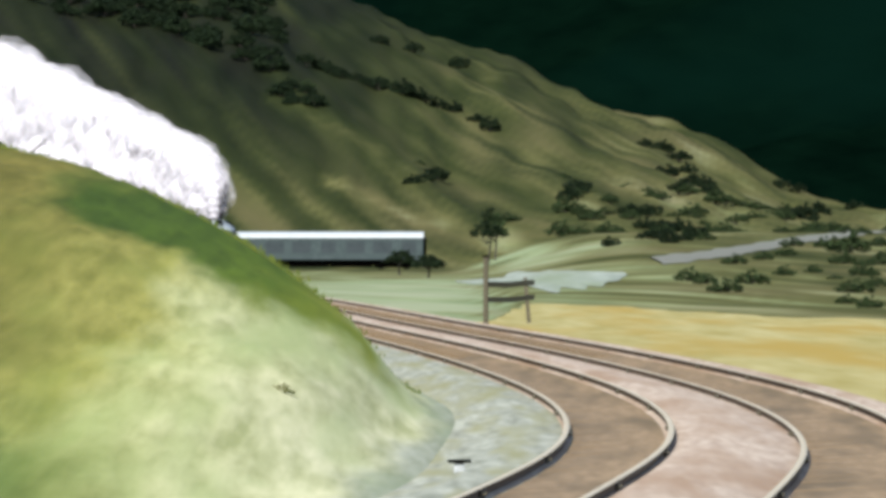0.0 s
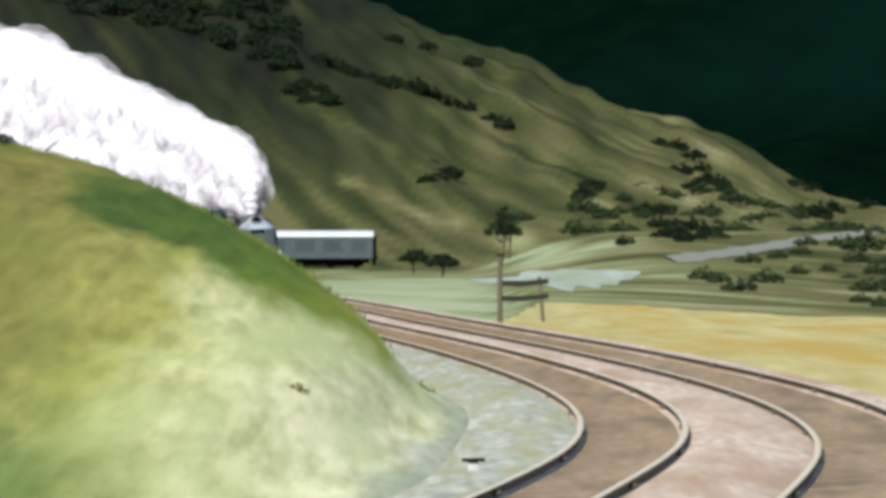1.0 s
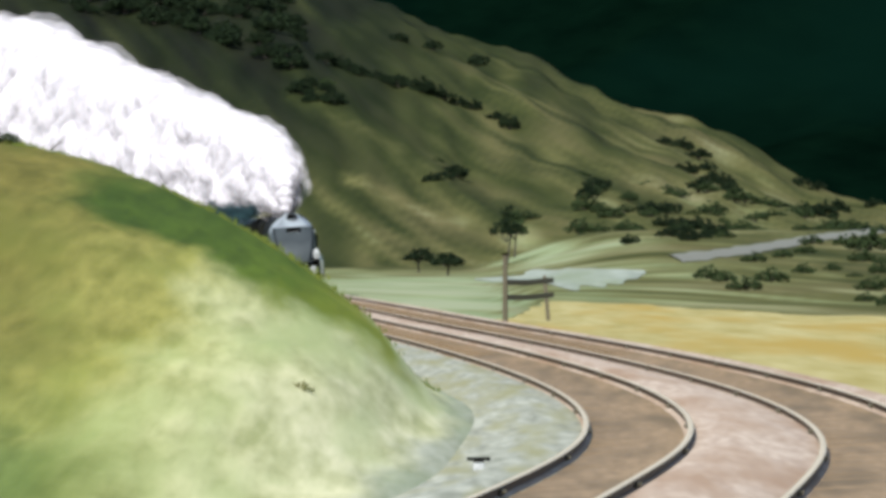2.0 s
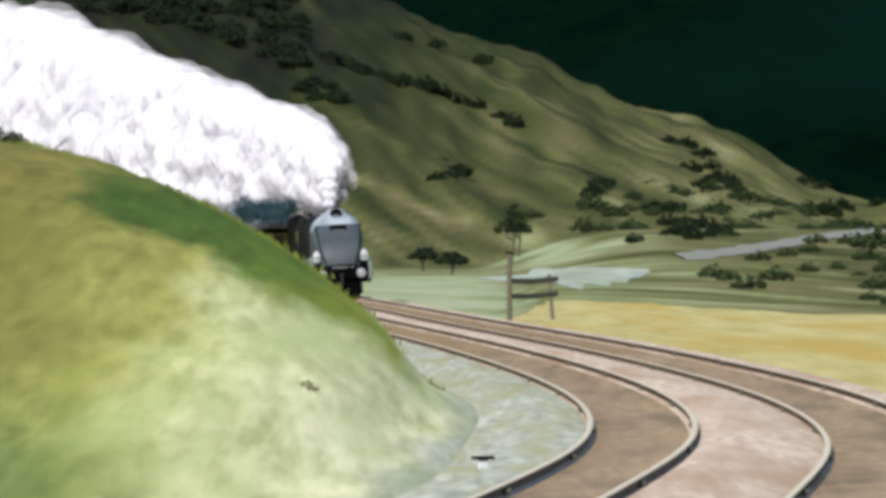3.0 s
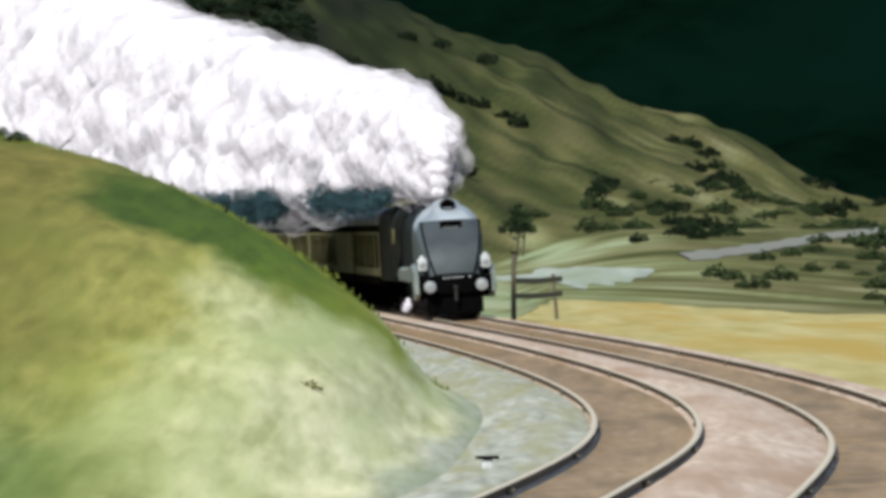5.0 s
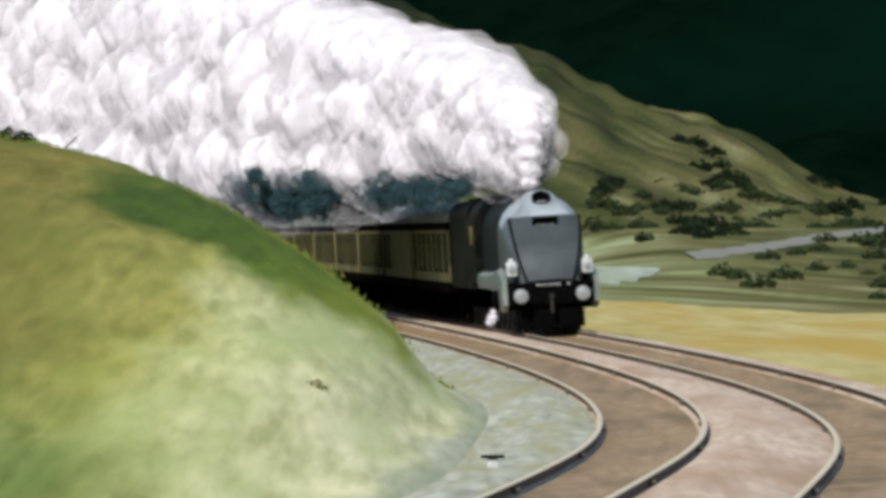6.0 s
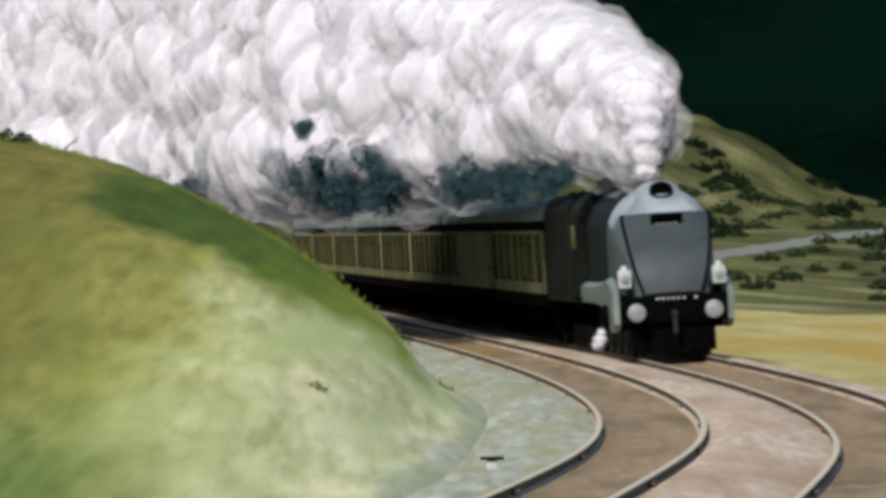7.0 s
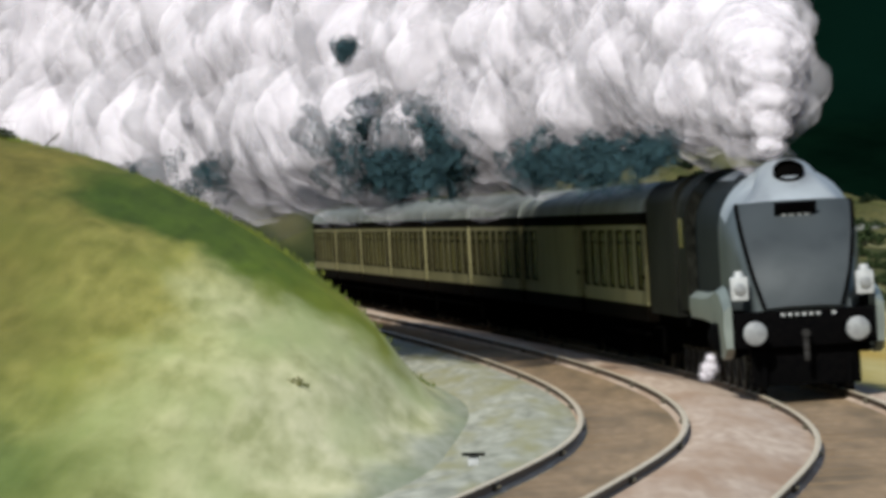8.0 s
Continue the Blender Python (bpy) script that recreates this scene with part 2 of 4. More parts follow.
# Colour of the dim hill through gaps in the plume, put on added puffs.
M_GAP = steam_material("dark gap in steam", (0.028, 0.052, 0.060), 0.42, 0.2, torn=1.0)


# ---------------- mesh helpers ----------------
def part(name, bm, material, parent=None, label="", smooth=True):
    me = bpy.data.meshes.new(name)
    bmesh.ops.recalc_face_normals(bm, faces=bm.faces)
    bm.to_mesh(me)
    bm.free()
    for m in (material if isinstance(material, (list, tuple)) else [material]):
        me.materials.append(m)
    if smooth:
        me.shade_smooth()
        me.set_sharp_from_angle(angle=radians(38))
    ob = new(name, me)
    if parent:
        ob.parent = parent
    if label:
        tagged(ob, label)
    return ob


def box(bm, x0, x1, y0, y1, z0, z1, bevel=0.0):
    vs = [bm.verts.new((x, y, z)) for x in (x0, x1) for y in (y0, y1) for z in (z0, z1)]
    fs = [bm.faces.new([vs[i] for i in q]) for q in ((0, 1, 3, 2), (4, 6, 7, 5), (0, 4, 5, 1), (2, 3, 7, 6), (0, 2, 6, 4), (1, 5, 7, 3))]
    if bevel:
        es = list({e for f in fs for e in f.edges})
        bmesh.ops.bevel(bm, geom=es, offset=bevel, segments=2, affect="EDGES", profile=0.6)
    return bm


def cyl(bm, m, r, length, seg=24, r2=None, bevel=0.0):
    """A cylinder along the local z of m, from z = 0."""
    g = bmesh.ops.create_cone(bm, cap_ends=True, segments=seg, radius1=r, radius2=r if r2 is None else r2, depth=length,
                              matrix=m @ Matrix.Translation((0, 0, length / 2)))
    if bevel:
        es = [e for e in {e for v in g["verts"] for e in v.link_edges} if e.calc_face_angle(0) > 0.8]
        bmesh.ops.bevel(bm, geom=es, offset=bevel, segments=2, affect="EDGES", profile=0.6)
    return bm


def loft(bm, rings, cap=True, closed=True):
    rows = [[bm.verts.new(p) for p in r] for r in rings]
    n = len(rows[0])
    for a, b in zip(rows, rows[1:]):
        for i in range(n if closed else n - 1):
            j = (i + 1) % n
            bm.faces.new((a[i], a[j], b[j], b[i]))
    if cap:
        bm.faces.new(rows[0])
        bm.faces.new(rows[-1])
    return bm


def smooth01(x):
    x = np.clip(x, 0, 1)
    return x * x * (3 - 2 * x)


# ---------------- the line ----------------
# Centre line of the farther track: distance ahead against offset.
K = 1.1364
ALONG = K * np.array([-60.0, 0, 40, 66, 80, 95, 110, 130, 155, 200, 258, 327, 400, 520, 700, 900])
ASIDE = np.array([-36.0, -10.5, 1.2, 4.55, 5.82, 6.43, 6.37, 5.66, 4.27, 1.15, -2.74, -7.75, -12.8, -23, -44, -72])


def spline(x, y, q):
    """Natural cubic through the points."""
    n = len(x)
    h = np.diff(x)
    a = np.eye(n)
    r = np.zeros(n)
    for i in range(1, n - 1):
        a[i, i - 1], a[i, i], a[i, i + 1] = h[i - 1], 2 * (h[i - 1] + h[i]), h[i]
        r[i] = 6 * ((y[i + 1] - y[i]) / h[i] - (y[i] - y[i - 1]) / h[i - 1])
    m = np.linalg.solve(a, r)
    q = np.asarray(q, float)
    k = np.clip(np.searchsorted(x, q) - 1, 0, n - 2)
    t0, t1 = q - x[k], x[k + 1] - q
    return (m[k] * t1 ** 3 + m[k + 1] * t0 ** 3) / (6 * h[k]) + (y[k] / h[k] - m[k] * h[k] / 6) * t1 + (y[k + 1] / h[k] - m[k + 1] * h[k] / 6) * t0


LY = np.linspace(-60 * K, 900 * K, 4001)
LX = spline(ALONG, ASIDE, LY)
LS = np.concatenate([[0], np.cumsum(np.hypot(np.diff(LX), np.diff(LY)))])
DX, DY = np.gradient(LX, LS), np.gradient(LY, LS)
SPACING, GAUGE = 3.3, 1.435
CANT = 3.3                          # degrees by which the curve leans inwards
LIFT = 1.505 * math.sin(radians(CANT))


def on_line(s, off=0.0):
    """Point at run s on the centre line, off metres to the right of it, as seen looking along it."""
    x, y, dx, dy = (np.interp(s, LS, v) for v in (LX, LY, DX, DY))
    return x + off * dy, y - off * dx


def run_at(y):
    return float(np.interp(y, LY, LS))


def line_x(y):
    return np.interp(y, LY, LX)


def sweep(name, profile, s_list, material, parent=None, off=0.0, label="", zones=None, closed=False):
    """A section (offset, height) drawn along the line; zones: a material index for each strip."""
    bm = bmesh.new()
    rows = []
    for s in s_list:
        row = []
        for o, z in profile:
            x, y = on_line(s, off + o)
            row.append(bm.verts.new((x, y, z)))
        rows.append(row)
    n = len(profile)
    for a, b in zip(rows, rows[1:]):
        for i in range(n if closed else n - 1):
            j = (i + 1) % n
            f = bm.faces.new((a[i], a[j], b[j], b[i]))
            if zones:
                f.material_index = zones[i]
    return part(name, bm, material, parent, label)


# ---------------- ground ----------------
def edge_x(y):
    """Where the grass of the bank begins, beside the nearer track."""
    return line_x(y) - SPACING - 2.55 - 0.12 * np.sin(y / 7.0) - 0.35 * np.exp(-((y - 95 * K) / 18.0) ** 2)


def bank_z(x, y):
    u = np.maximum((edge_x(y) - x) * 0.99, 0)
    amp = 0.9 + 4.72 * smooth01((y / K - 52) / 66.0) + 0.45 * smooth01((y / K - 108) / 20.0)
    return amp * (1 - np.exp(-u / 5.0)) * smooth01(u / 1.6 + 0.2)


def land_z(x, y):
    """The open land right of the line and far off: flat, but rising to the right."""
    return -0.35 + 0.0165 * np.clip(y / K - 285, 0, 220) * smooth01((x - 3) / 15.0)


# crest of the hill, falling from the shoulder to the open land
RIDGE_X = np.array([-160.0, -60, -20, -3, 10, 20.6, 30, 39, 48, 56, 62, 70, 90])
RIDGE_Z = np.array([70.0, 56, 44.5, 38.0, 31.0, 24.8, 20.6, 18.0, 14.8, 10.4, 7.0, 4.4, 3.0])


def hill_z(x, y):
    ridge = spline(RIDGE_X, RIDGE_Z, np.clip(x * 1142.0 / np.maximum(y, 500), -159, 89))
    t = np.clip((y / K - 645) / 360.0, 0, 1.6)
    shape = np.where(t < 1, np.sin(np.minimum(t, 1) * math.pi / 2) ** 1.1, 1 - 0.8 * (t - 1))
    q = x + (y - 700) * 0.185
    return ridge * shape + (0.5 * np.sin(q / 2.6) + 0.6 * np.sin(q / 6.1 + y / 160.0)) * np.minimum(t * 3, 1)


def pasture_z(x, y):
    return hill_z(x, y) + land_z(x, y) + 0.06


def mesh_sheet(name, X, Y, Z, material, label):
    ny, nx = X.shape
    me = bpy.data.meshes.new(name)
    idx = np.arange(nx * ny).reshape(ny, nx)
    q = np.stack([idx[:-1, :-1], idx[:-1, 1:], idx[1:, 1:], idx[1:, :-1]], -1).reshape(-1, 4)
    me.from_pydata(np.stack([X, Y, Z], -1).reshape(-1, 3).tolist(), [], q.tolist())
    me.materials.append(material)
    me.shade_smooth()
    return tagged(new(name, me), label, kind="structure")


def rough_of(X, Y, fx, fy, seed=0):
    return np.array([noise.noise(Vector((x * fx, y * fy, seed))) for x, y in zip(X.ravel(), Y.ravel())]).reshape(X.shape)


XS = np.concatenate([np.linspace(-3000, -200, 12), np.linspace(-180, -62, 12), np.linspace(-60, 90, 76), np.linspace(100, 200, 8), np.linspace(300, 3000, 10)])
YS = np.concatenate([np.linspace(-400, -20, 8), np.linspace(0, 600, 151), np.linspace(640, 1200, 18), np.linspace(1500, 4500, 7)])
GX, GY = np.meshgrid(XS, YS)
mesh_sheet("ground", GX, GY, np.where(GX < line_x(GY), -0.75, land_z(GX, GY)) + 0.05 * rough_of(GX, GY, 0.4, 0.1), M_FIELD, "dry straw-coloured meadow reaching the hills")


def build_bank():
    us = np.linspace(0, 1, 70) ** 1.5 * 75
    ys = np.concatenate([np.linspace(20, 55, 9), np.linspace(56, 215, 190), np.linspace(218, 480, 60)])
    UU, Y = np.meshgrid(us, ys)
    X = edge_x(Y) + 0.6 - UU
    Z = bank_z(X, Y) - 0.22 - 0.3 * np.clip(1 - UU / 0.7, 0, 1) ** 2 + np.clip(UU - 0.5, 0, 1.5) * (0.07 * rough_of(X, Y, 1.5, 0.16, 1) + 0.13 * rough_of(X, Y, 0.4, 0.07, 7))
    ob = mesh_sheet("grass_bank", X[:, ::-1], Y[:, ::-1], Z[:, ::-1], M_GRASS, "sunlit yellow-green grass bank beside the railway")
    ob.data.attributes.new("foot", "FLOAT", "POINT").data.foreach_set("value", (UU - 0.6)[:, ::-1].ravel())
    return ob


bank = build_bank()


def land_cover(X, Y):
    """0 dark ground, a half olive turf, 1 pale grazed ground."""
    n1, n2 = rough_of(X, Y, 0.22, 0.02, 3), rough_of(X + Y * 0.18, Y, 0.45, 0.012, 9)
    c = 0.50 + 0.28 * n2 + 0.16 * n1 + 0.10 * smooth01((X - 4) / 30.0)
    # darker on the shoulder under the wood
    c -= 0.34 * smooth01((Y - 770 + 60 * n1) / 110.0) * smooth01((6 - X + 14 * n2) / 24.0) + 0.10 * smooth01((Y - 930) / 120.0)
    # grazed ground at the hill's foot, and the bare flank behind the yard
    c += 0.30 * smooth01((735 - 4.5 * np.clip(X - 12, 0, 60) - Y + 60 * n1) / 80.0) * (0.55 + 0.45 * smooth01((16 - X + 8 * n2) / 10.0))
    c += 0.36 * np.exp(-((X - 9.8 + 2.5 * n2) / 2.6) ** 2) * smooth01((Y - 540) / 60.0) * smooth01((785 - Y) / 40.0)
    c += 0.28 * smooth01((560 - Y) / 60.0) * smooth01((5.5 - X + 3 * n2) / 3.0)
    # worn diagonal tracks
    for y0, x0, x1, a in ((800, -11, 5, 0.26), (842, -19, -2, 0.18), (770, -6, 9, 0.14)):
        d = Y - (y0 - 2.4 * (X + 7.9))
        c += a * np.exp(-(d / 6.0) ** 2) * smooth01((X - x0) / 2.0) * smooth01((x1 - X) / 2.0)
    # rank green growth below the road
    c -= 0.22 * smooth01((X - 15 + 4 * n2) / 6.0) * smooth01((640 - Y) / 60.0) * smooth01(0.5 + 2.2 * n1)
    return np.clip(c, 0, 1)


def build_pasture():
    xs = np.concatenate([np.linspace(-260, -92, 26), np.linspace(-90, 90, 226), np.linspace(94, 240, 20)])
    ts = np.concatenate([np.linspace(0, 0.3, 60), np.linspace(0.305, 1, 150)])
    X, T = np.meshgrid(xs, ts)
    front = K * (300 - 4.3 * np.clip(X - 4.5, -30, 26) + 5 * np.sin(X / 3.1) + 3 * np.sin(X / 1.3))
    beyond = LY > 130
    verge = np.interp(X, LX[beyond][::-1], LY[beyond][::-1]) + 45
    front = front + (np.minimum(verge, front) - front) * smooth01((6.2 - X) / 4.5)
    Y = np.where(T < 0.3, front + T / 0.3 * (575 - front), 575 + (T - 0.3) / 0.7 * (1220 * K - 575))
    lift = np.clip((Y - front) / 25.0, 0, 1)
    Z = pasture_z(X, Y) + (0.8 * np.clip((Y / K - 640) / 60, 0, 1) + 0.02) * lift * rough_of(X, Y, 0.35, 0.03) - 0.1 * (1 - lift) + 0.06 * lift
    ob = mesh_sheet("hillside", X, Y, Z, M_HILL, "olive-green pasture hill with darker shrubs")
    ob.data.attributes.new("cover", "FLOAT", "POINT").data.foreach_set("value", land_cover(X, Y).ravel())
    return ob


build_pasture()
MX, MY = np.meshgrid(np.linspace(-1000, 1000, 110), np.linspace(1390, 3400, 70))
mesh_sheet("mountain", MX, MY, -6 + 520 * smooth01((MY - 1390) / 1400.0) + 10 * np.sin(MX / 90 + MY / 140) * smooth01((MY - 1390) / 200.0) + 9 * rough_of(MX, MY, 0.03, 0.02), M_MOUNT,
           "shaded wooded mountainside behind the hill")

# ---------------- tracks ----------------
NEAR, FAR = run_at(-40), run_at(960)
RUN = list(np.arange(NEAR, run_at(370), 1.5)) + list(np.arange(run_at(370) + 1, FAR, 8))
T1 = -SPACING
bed = [(T1 - 3.2, -0.62), (T1 - 2.65, -0.36), (T1 - 1.45, -0.128), (T1 - 0.70, -0.13), (T1 - 0.66, -0.15), (T1 + 0.66, -0.15 + LIFT), (T1 + 0.70, -0.13 + LIFT), (T1 + 1.36, -0.085 + LIFT * 1.45), (-0.70, -0.13), (-0.66, -0.15), (-0.1, -0.15 + LIFT * 0.4),
       (0.66, -0.15 + LIFT), (0.70, -0.13 + LIFT), (1.4, -0.085 + LIFT * 1.45), (2.3, -0.34), (3.0, -0.60)]
tagged(sweep("ballast", bed, RUN, [M_BALLAST, M_FOUR, M_CESS, M_VERGE, M_FIELD], zones=[3, 2, 2, 2, 1, 0, 0, 0, 0, 1, 1, 0, 0, 4, 4]), "pale pink stone ballast, stained brown between the rails", kind="structure")
RAIL = [(-0.07, -0.155), (0.07, -0.155), (0.07, -0.135), (0.012, -0.115), (0.012, -0.045), (0.042, -0.03), (0.042, -0.006), (0.034, 0.0), (-0.034, 0.0), (-0.042, -0.006), (-0.042, -0.03),
        (-0.012, -0.045), (-0.012, -0.115), (-0.07, -0.135)]
RZ = [0, 2, 2, 0, 0, 0, 1, 1, 1, 0, 0, 0, 2, 2]


def build_track(off, label):
    track = tagged(new("railway_track"), label, "railway track", group="tracks of the line")
    for side in (-1, 1):
        sweep("rail", [(o, z + (LIFT if side > 0 else 0)) for o, z in RAIL], RUN, [M_RAILSIDE, M_RAILTOP, M_BALLAST], track, off + side * (GAUGE / 2 + 0.035), zones=RZ, closed=True)
    block = None
    for s in np.arange(run_at(66), run_at(66) + 105, 0.72):
        x, y = on_line(s, off)
        x2, y2 = on_line(s + 0.5, off)
        if block is None:
            block = part("sleeper", box(bmesh.new(), -1.2, 1.2, -0.125, 0.125, -0.27, -0.140, 0.01), M_SLEEPER, track, smooth=False)
            ob = block
        else:
            ob = new("sleeper", block.data)
            ob.parent = track
        ob.matrix_basis = pose(x, y, random.uniform(-0.022, -0.006), 0, 0, -math.degrees(math.atan2(x2 - x, y2 - y)) + random.uniform(-0.6, 0.6)) @ Matrix.Translation((-0.75, 0, 0)) @ pose(0, 0, 0, 0, -CANT, 0) @ Matrix.Translation((0.75, 0, 0))
    bm = bmesh.new()
    for s in np.arange(run_at(66) + 105.5, run_at(400), 0.72):
        pts = [on_line(s + a, off + o) for a, o in ((-0.12, -1.2), (-0.12, 1.2), (0.12, 1.2), (0.12, -1.2))]
        rise = [-0.25 * LIFT, 1.25 * LIFT, 1.25 * LIFT, -0.25 * LIFT]
        lo = [bm.verts.new((x, y, z - 0.27)) for (x, y), z in zip(pts, rise)]
        hi = [bm.verts.new((x, y, z - 0.142)) for (x, y), z in zip(pts, rise)]
        bm.faces.new(hi)
        for i in range(4):
            bm.faces.new((lo[i], lo[(i + 1) % 4], hi[(i + 1) % 4], hi[i]))
    tagged(part("sleeper_run", bm, M_SLEEPER, track, smooth=False), kind="stuff")
    plate = None
    for side in (-1, 1):
        for s in np.arange(run_at(68.5 * K) - 12.4 * 3, run_at(280), 12.4):
            x, y = on_line(s, off + side * (GAUGE / 2 + 0.035))
            x2, y2 = on_line(s + 0.5, off + side * (GAUGE / 2 + 0.035))
            if plate is None:
                bm = bmesh.new()
                for k in (-1, 1):
                    box(bm, k * 0.02, k * 0.05, -0.28, 0.28, -0.12, -0.04, 0.006)
                    for j in (-0.2, -0.07, 0.07, 0.2):
                        cyl(bm, pose(k * 0.05, j, -0.08, 0, 90 * k, 0), 0.022, 0.025, 8)
                plate = part("fishplate", bm, M_POST, track, "dark bolted fishplate")
                ob = plate
            else:
                ob = new("fishplate", plate.data)
                ob.parent = track
            ob.matrix_basis = pose(x, y, LIFT if side > 0 else 0, 0, 0, -math.degrees(math.atan2(x2 - x, y2 - y)))
    return track


build_track(T1, "empty curved railway track with worn bright rails")
build_track(0.0, "curved railway track carrying the steam train")


# ---------------- the steam locomotive ----------------
# Vehicles: +y is the way they run, the origin at rail level under their middle.
def section(w, z0, z1, top_r, n=10, bulge=0.0):
    """Half-rounded body section: width, foot, top, radius of the top corners."""
    h = w / 2
    r = min(top_r, h)
    pts = [(h, z0), (h + bulge, (z0 + z1 - r) / 2), (h, z1 - r)]
    for i in range(1, n):
        a = math.pi / 2 * i / n
        pts.append((h - r + r * math.cos(a), z1 - r + r * math.sin(a)))
    pts.append((h - r, z1))
    return pts + [(-x, z) for x, z in reversed(pts)]


def at_y(y, pts):
    return [(x, y, z) for x, z in pts]


def wheel_mesh(r, spokes, name, parent, at):
    """Tyre, flange, dished web and hub, turned in one piece."""
    bm = bmesh.new()
    prof = [(0.02, 0.09), (r * 0.2, 0.09), (r * 0.22, 0.03), (r * 0.84, 0.02), (r * 0.86, 0.06), (r, 0.06), (r, -0.04), (r + 0.03, -0.05), (r + 0.03, -0.075), (r * 0.86, -0.07),
            (r * 0.84, -0.02), (r * 0.22, -0.03), (r * 0.2, -0.09), (0.02, -0.09)]
    seg = 2 * spokes
    rows = []
    for i in range(seg):
        a = 2 * math.pi * i / seg
        wave = 0.0 if i % 2 else 0.025
        rows.append([bm.verts.new((o - (math.copysign(wave, o) if r * 0.21 < rr < r * 0.85 else 0), rr * math.cos(a), rr * math.sin(a))) for rr, o in prof])
    for i in range(seg):
        a, b = rows[i], rows[(i + 1) % seg]
        for j in range(len(prof)):
            k = (j + 1) % len(prof)
            bm.faces.new((a[j], a[k], b[k], b[j]))
    ob = part(name, bm, M_WHEEL, parent)
    ob.matrix_basis = at
    return ob


DRIVERS = []


def build_loco():
    loco = tagged(new("steam_locomotive"), "streamlined grey-blue steam locomotive hauling the express on curved track", "locomotive")
    # casing: front at y = +6.6, cab back at y = -6.6
    bm = bmesh.new()
    rings = []
    for y, w, z0, z1, r in ((-6.5, 2.70, 1.35, 3.93, 0.85), (-3.4, 2.72, 1.35, 3.93, 0.90), (-3.38, 2.36, 1.40, 3.90, 1.05), (1.0, 2.34, 1.45, 3.88, 1.08), (3.4, 2.36, 1.45, 3.84, 1.08),
                            (4.3, 2.30, 1.45, 3.66, 1.08), (5.0, 2.12, 1.45, 3.36, 0.90), (5.6, 1.98, 1.45, 2.98, 0.75), (6.0, 1.86, 1.42, 2.56, 0.60), (6.35, 1.72, 1.42, 2.0, 0.5), (6.5, 1.6, 1.42, 1.62, 0.12)):
        rings.append(at_y(y, section(w, z0, z1, r)))
    loft(bm, rings)
    # The casing's side takes its shade as colour; the upper front is paler.
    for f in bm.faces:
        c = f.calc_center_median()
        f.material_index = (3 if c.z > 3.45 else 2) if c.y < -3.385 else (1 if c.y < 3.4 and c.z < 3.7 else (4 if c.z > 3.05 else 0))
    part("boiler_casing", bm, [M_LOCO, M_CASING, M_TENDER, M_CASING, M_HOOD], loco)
    # the flat sloping front plate between two dark edge strips
    bm = bmesh.new()
    prof = [(6.62, 1.46, 0.62), (6.58, 1.72, 0.70), (6.47, 2.05, 0.79), (6.27, 2.40, 0.86), (6.02, 2.72, 0.91), (5.76, 3.00, 0.94), (5.56, 3.18, 0.95), (5.46, 3.25, 0.93)]
    loft(bm, [[(-w, y, z), (-w * 0.5, y + 0.05, z + 0.02), (w * 0.5, y + 0.05, z + 0.02), (w, y, z), (w, y - 0.42, z - 0.05), (-w, y - 0.42, z - 0.05)] for y, z, w in prof])
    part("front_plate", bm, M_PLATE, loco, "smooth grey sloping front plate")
    for s in (-1, 1):
        bm = bmesh.new()
        loft(bm, [[(s * (w + 0.00), y + 0.015, z), (s * (w + 0.07), y + 0.0, z), (s * (w + 0.07), y - 0.12, z), (s * w, y - 0.12, z)] for y, z, w in prof])
        part("edge_strip", bm, M_LOCOBLK, loco, "dark strip edging the front plate")
    # hood over the chimney
    bm = bmesh.new()
    loft(bm, [at_y(y, section(w, 2.85, z, r)) for y, w, z, r in ((1.5, 1.0, 3.93, 0.4), (3.0, 1.05, 3.99, 0.45), (4.05, 1.10, 3.98, 0.45), (4.75, 1.38, 3.76, 0.5), (5.2, 1.74, 3.43, 0.38), (5.5, 1.92, 3.20, 0.2))])
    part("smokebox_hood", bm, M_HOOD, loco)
    bm = bmesh.new()
    loft(bm, [[(0.27 * k * math.cos(a), 0.23 * k * math.sin(a), z) for a in [i * math.pi / 12 for i in range(24)]] for k, z in ((1.0, -0.2), (1.0, 0.11), (0.9, 0.12), (0.85, 0.02))])
    part("chimney", bm, M_SOOT, loco, "black oval chimney mouth").matrix_basis = pose(0, 4.80, 3.72, -50)
    # plate with illegible bars
    bm = bmesh.new()
    box(bm, -0.36, 0.36, -0.03, 0.03, -0.17, 0.17, 0.02)
    plate = part("headboard", bm, M_LOCOBLK, loco, "dark plate with illegible pale marks")
    plate.matrix_basis = pose(0, 5.86, 3.10, -38)
    for x, w in ((-0.19, 0.09), (-0.07, 0.07), (0.07, 0.1), (0.2, 0.08)):
        bm = bmesh.new()
        box(bm, x - w / 2, x + w / 2, 0.028, 0.036, -0.13, -0.06)
        part("mark", bm, M_WHITE, plate)
    # side valances sweeping down to the front
    for s in (-1, 1):
        bm = bmesh.new()
        loft(bm, [[(s * 1.34, y, z0), (s * 1.37, y, (z0 + z1) / 2), (s * 1.36, y, z1), (s * 1.22, y, z1 + 0.10), (s * 1.20, y, z0)] for y, z0, z1 in
                  ((-3.3, 1.25, 1.62), (0.5, 1.25, 1.62), (2.6, 1.22, 1.66), (3.6, 1.02, 1.72), (4.6, 0.72, 1.78), (5.6, 0.62, 1.72), (6.3, 0.70, 1.56), (6.6, 0.82, 1.44))])
        part("side_valance", bm, M_VALANCE, loco, "pale curved valance over the cylinders")
        bm = bmesh.new()
